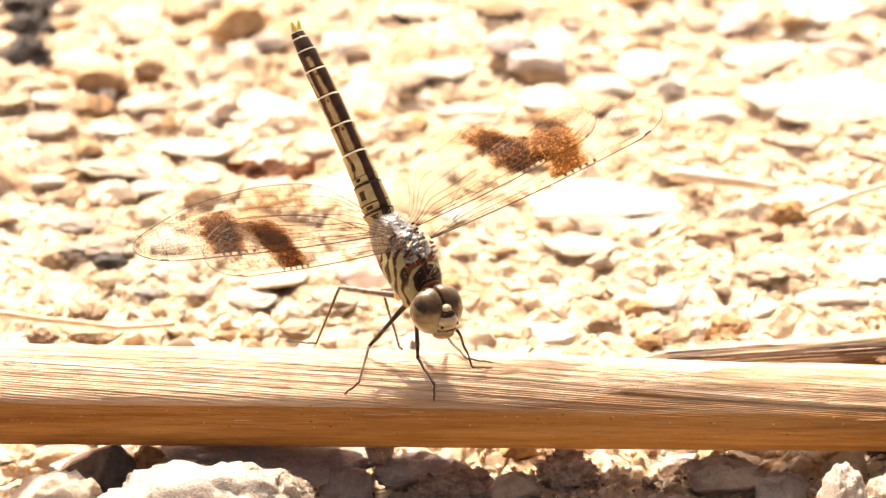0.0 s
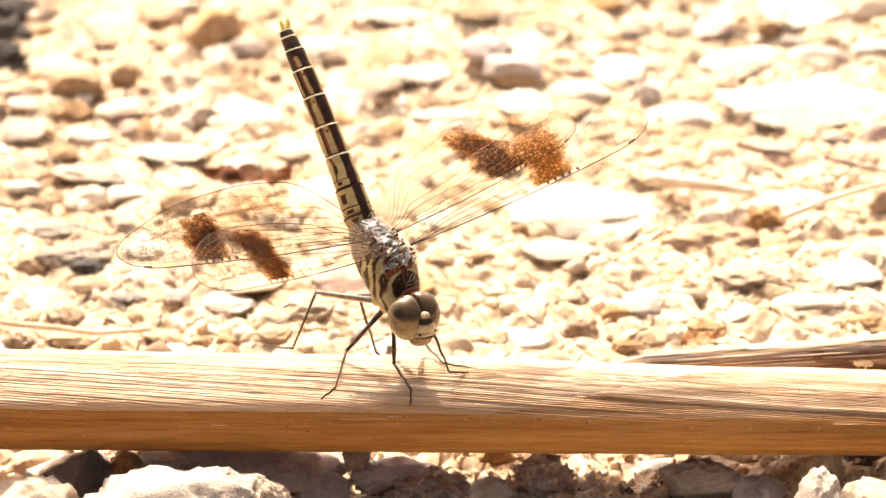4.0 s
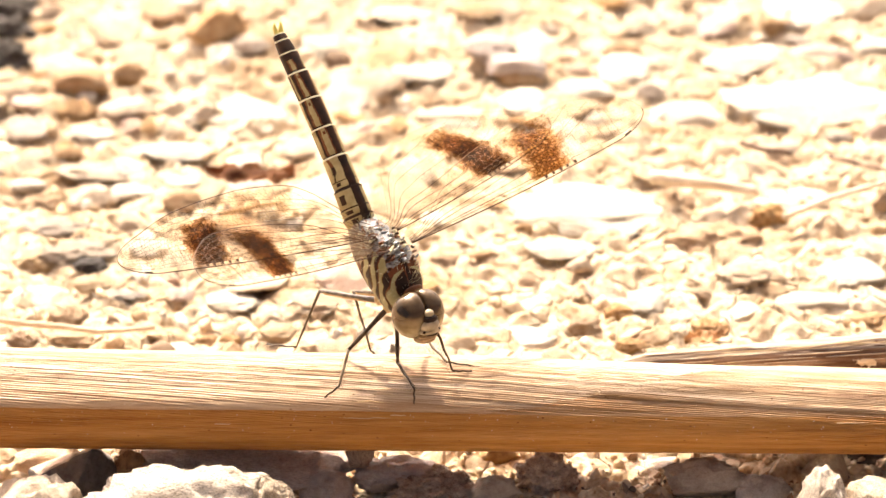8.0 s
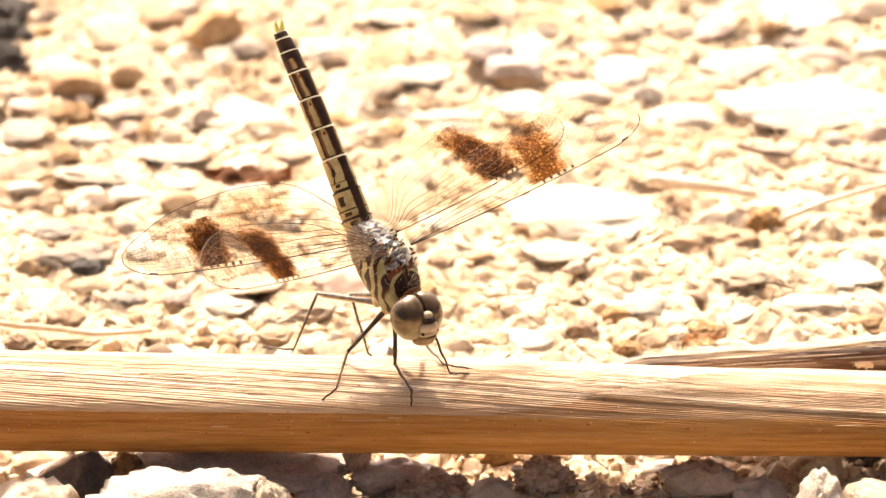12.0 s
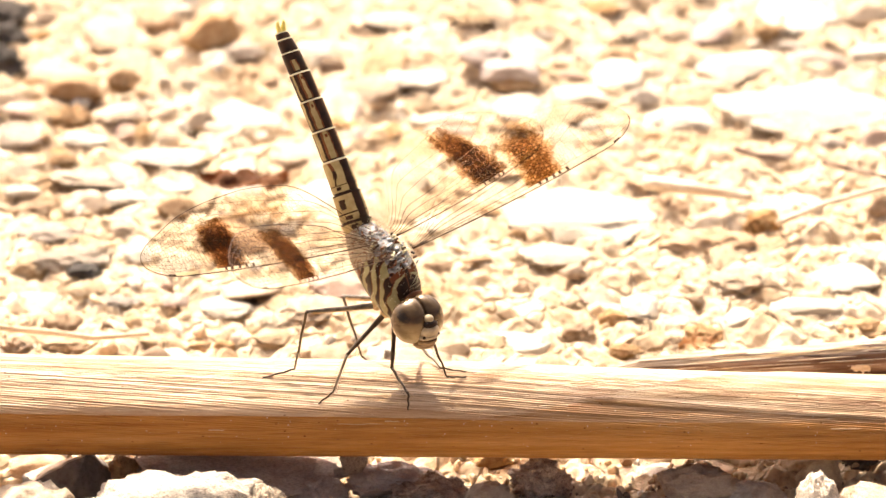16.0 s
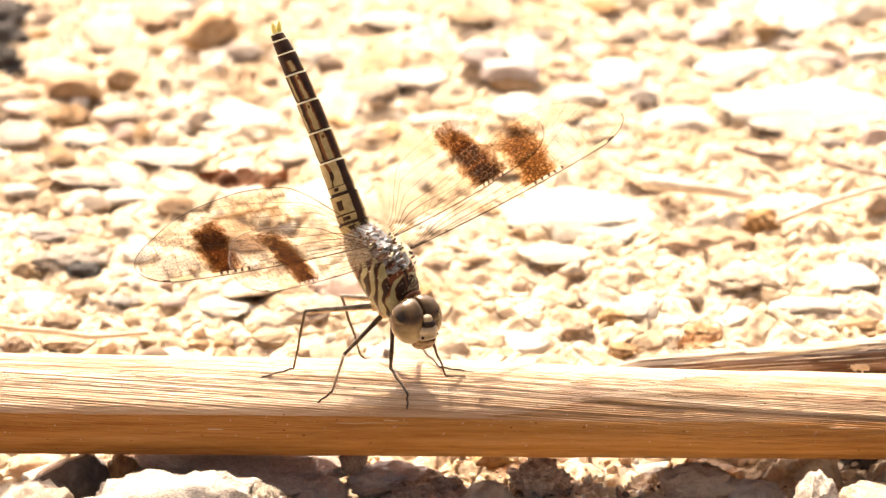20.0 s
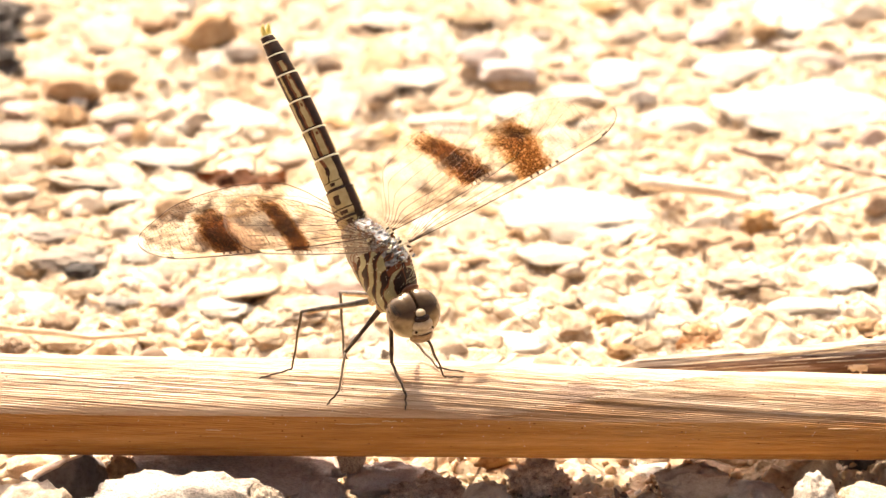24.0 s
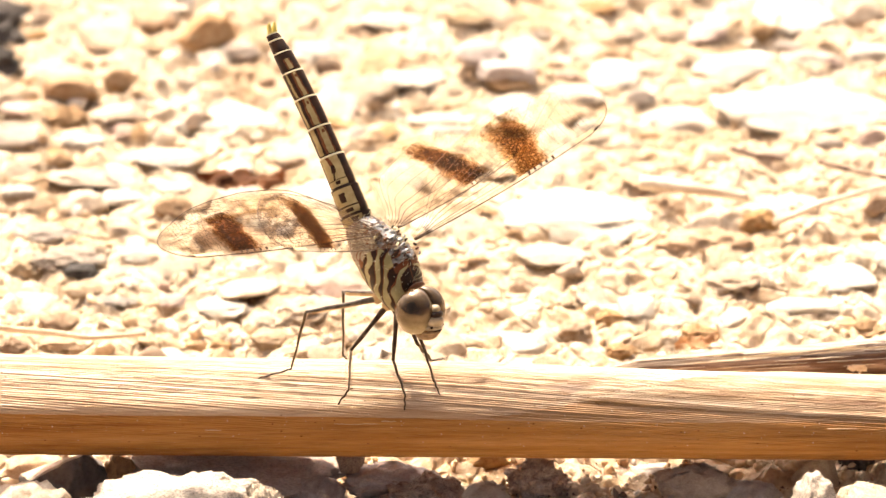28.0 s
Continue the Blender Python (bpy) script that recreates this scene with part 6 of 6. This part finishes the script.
    walk(head, [
        (0.00, aim((0.00108, 0.00622, -0.00044), (0.037, 0.860, 0.508), (-0.028, -0.782, 0.616))),
        (1.10, aim((0.00108, 0.00622, -0.00044), (0.037, 0.860, 0.508), (-0.028, -0.782, 0.616))),
        (1.45, aim((0.00109, 0.00616, -0.00039), (0.004, 0.856, 0.518), (-0.013, -0.814, 0.575))),
        (3.60, aim((0.00109, 0.00616, -0.00039), (0.004, 0.856, 0.518), (-0.013, -0.814, 0.575))),
        (5.20, aim((0.00112, 0.00614, -0.00040), (0.035, 0.862, 0.506), (-0.050, -0.804, 0.586))),
        (7.20, aim((0.00112, 0.00614, -0.00040), (0.035, 0.862, 0.506), (-0.050, -0.804, 0.586))),
        (7.50, aim((0.00114, 0.00615, -0.00043), (0.436, 0.713, 0.549), (-0.045, -0.794, 0.600))),
        (7.80, aim((0.00116, 0.00617, -0.00046), (0.050, 0.871, 0.489), (-0.041, -0.787, 0.610))),
        (8.15, aim((0.00116, 0.00617, -0.00046), (0.049, 0.871, 0.489), (-0.041, -0.787, 0.610))),
        (8.45, aim((0.00111, 0.00622, -0.00046), (0.014, 0.876, 0.482), (-0.015, -0.782, 0.616))),
        (9.60, aim((0.00111, 0.00622, -0.00046), (0.011, 0.876, 0.483), (-0.015, -0.782, 0.616))),
        (9.95, aim((0.00119, 0.00612, -0.00045), (0.066, 0.858, 0.509), (-0.052, -0.799, 0.593))),
        (12.70, aim((0.00119, 0.00612, -0.00045), (0.058, 0.858, 0.511), (-0.052, -0.799, 0.593))),
        (14.30, aim((0.00133, 0.00601, -0.00050), (0.138, 0.837, 0.530), (-0.058, -0.813, 0.573))),
        (16.20, aim((0.00133, 0.00601, -0.00050), (0.132, 0.837, 0.532), (-0.058, -0.813, 0.573))),
        (18.20, aim((0.00133, 0.00598, -0.00049), (0.137, 0.833, 0.537), (-0.076, -0.813, 0.571))),
        (21.10, aim((0.00133, 0.00598, -0.00049), (0.128, 0.832, 0.539), (-0.076, -0.813, 0.571))),
        (21.50, aim((0.00136, 0.00600, -0.00054), (0.131, 0.840, 0.527), (-0.057, -0.805, 0.584))),
        (23.40, aim((0.00139, 0.00602, -0.00059), (0.098, 0.845, 0.526), (-0.037, -0.797, 0.597))),
        (23.90, aim((0.00141, 0.00604, -0.00062), (0.394, 0.780, 0.487), (-0.027, -0.793, 0.603))),
        (24.15, aim((0.00141, 0.00604, -0.00062), (0.394, 0.780, 0.487), (-0.027, -0.793, 0.603))),
        (24.50, aim((0.00141, 0.00595, -0.00056), (0.080, 0.837, 0.542), (-0.071, -0.810, 0.576))),
        (25.20, aim((0.00141, 0.00595, -0.00056), (0.080, 0.837, 0.542), (-0.071, -0.810, 0.576))),
        (25.50, aim((0.00141, 0.00598, -0.00058), (0.074, 0.845, 0.530), (-0.054, -0.803, 0.587))),
        (25.85, aim((0.00137, 0.00590, -0.00048), (0.070, 0.823, 0.563), (-0.107, -0.821, 0.554))),
        (26.50, aim((0.00137, 0.00590, -0.00048), (0.070, 0.823, 0.563), (-0.107, -0.821, 0.554))),
        (26.56, aim((0.00142, 0.00580, -0.00047), (0.101, 0.816, 0.570), (-0.161, -0.817, 0.547))),
        (26.61, aim((0.00151, 0.00551, -0.00045), (0.221, 0.778, 0.589), (-0.307, -0.787, 0.528))),
        (26.70, aim((0.00153, 0.00537, -0.00044), (0.249, 0.763, 0.597), (-0.372, -0.765, 0.518))),
        (27.00, aim((0.00153, 0.00537, -0.00044), (0.237, 0.769, 0.593), (-0.372, -0.765, 0.518))),
        (27.25, aim((0.00155, 0.00566, -0.00056), (0.142, 0.825, 0.547), (-0.218, -0.790, 0.567))),
        (27.50, aim((0.00149, 0.00599, -0.00070), (0.007, 0.864, 0.503), (-0.024, -0.788, 0.609))),
        (28.00, aim((0.00149, 0.00599, -0.00070), (-0.017, 0.867, 0.498), (-0.024, -0.788, 0.609))),
    ])
    # where each foot stands, its heel and its knee, in millimetres, and until when
    steps = {}
    steps[("hind", 1)] = [
        (0.0, 12.7, Vector((-16.19, 6.52, 6.92)), Vector((-13.65, 5.20, 7.35)), Vector((-11.65, 7.83, 11.29))),
        (13.4, 28.0, Vector((-15.94, 0.86, 7.27)), Vector((-13.19, 1.01, 8.04)), Vector((-12.17, 2.03, 13.56))),
    ]
    steps[("mid", 1)] = [
        (0.0, 23.3, Vector((-11.32, -2.10, 6.05)), Vector((-9.76, -2.39, 7.57)), Vector((-8.79, 1.19, 9.31))),
        (23.6, 26.5, Vector((-10.27, -2.18, 5.97)), Vector((-9.01, -2.51, 7.75)), Vector((-8.59, 1.14, 9.57))),
        (26.7, 28.0, Vector((-9.18, -2.07, 6.03)), Vector((-8.07, -2.52, 7.87)), Vector((-7.84, 1.04, 9.90))),
    ]
    steps[("fore", 1)] = [
        (0.0, 28.0, Vector((-3.14, -2.40, 5.65)), Vector((-3.14, -2.62, 7.53)), Vector((-4.60, 0.69, 8.27))),
    ]
    steps[("fore", -1)] = [
        (0.0, 26.5, Vector((1.85, 1.43, 7.01)), Vector((0.30, 0.47, 7.54)), Vector((-0.95, 1.05, 10.63))),
        (26.8, 28.0, Vector((-0.05, -0.86, 6.50)), Vector((-0.55, -1.56, 8.20)), Vector((-1.45, 1.52, 10.04))),
    ]
    steps[("mid", -1)] = [
        (0.0, 26.5, Vector((1.65, 2.43, 7.04)), Vector((-0.25, 2.60, 7.28)), Vector((-2.21, 6.19, 7.73))),
        (26.8, 28.0, Vector((0.55, 6.14, 6.38)), Vector((-0.70, 2.60, 8.03)), Vector((-1.94, -0.04, 10.89))),
    ]
    steps[("hind", -1)] = [
        (0.0, 4.0, Vector((-5.33, 7.10, 5.15)), Vector((-6.23, 6.30, 6.35)), Vector((-7.86, 10.78, 9.99))),
        (5.2, 12.7, Vector((-6.09, 7.10, 5.15)), Vector((-6.99, 6.30, 6.35)), Vector((-8.51, 10.22, 10.18))),
        (13.4, 23.3, Vector((-6.39, 7.10, 5.21)), Vector((-7.29, 6.30, 6.41)), Vector((-9.06, 10.18, 10.43))),
        (23.6, 28.0, Vector((-7.75, 7.10, 5.27)), Vector((-8.65, 6.30, 6.47)), Vector((-9.16, 10.16, 10.55))),
    ]
    moments = sorted({round(0.25 * i, 2) for i in range(113)} | {round(26.4 + 0.05 * i, 2) for i in range(27)} | {1.15, 1.2, 1.3, 1.4, 7.3, 7.4, 7.6, 7.7, 8.3, 23.4, 23.6, 23.85})
    rows = {k: [[], [], [], []] for k in LEGS}
    for t in moments:
        scene.frame_set(frame(t))
        m = fly.matrix_basis.copy()
        inv = m.inverted()
        for key, (leg, femur, shin, foot, pale) in LEGS.items():
            st = steps[key]
            now = st[0][2:]
            for i, s in enumerate(st):
                if t >= s[0]:
                    now = s[2:]
                if i + 1 < len(st) and s[1] < t < st[i + 1][0]:
                    k = (t - s[1]) / (st[i + 1][0] - s[1])
                    lift = Vector((0, 0, 1.2 * math.sin(math.pi * k)))
                    now = [p.lerp(q, k) + lift for p, q in zip(s[2:], st[i + 1][2:])]
            tip, heel, knee = (inv @ (p * MM) / MM for p in now)
            hip = Vector(leg.location) / MM
            a, b = LEG_SIZE[key][:2]
            joint = limb(hip, knee, heel, a, b)
            up = Vector((0, 0, 1))
            rows[key][0].append((t, aim(Vector(), joint - hip, up)))
            rows[key][1].append((t, aim((joint - hip) * MM, heel - joint, up)))
            rows[key][2].append((t, aim((heel - hip) * MM, tip - heel, up)))
    for key, (leg, femur, shin, foot, pale) in LEGS.items():
        walk(femur, rows[key][0])
        if pale:
            walk(pale, rows[key][0])
        walk(shin, rows[key][1])
        walk(foot, rows[key][2])
    scene.frame_set(1)


motions()
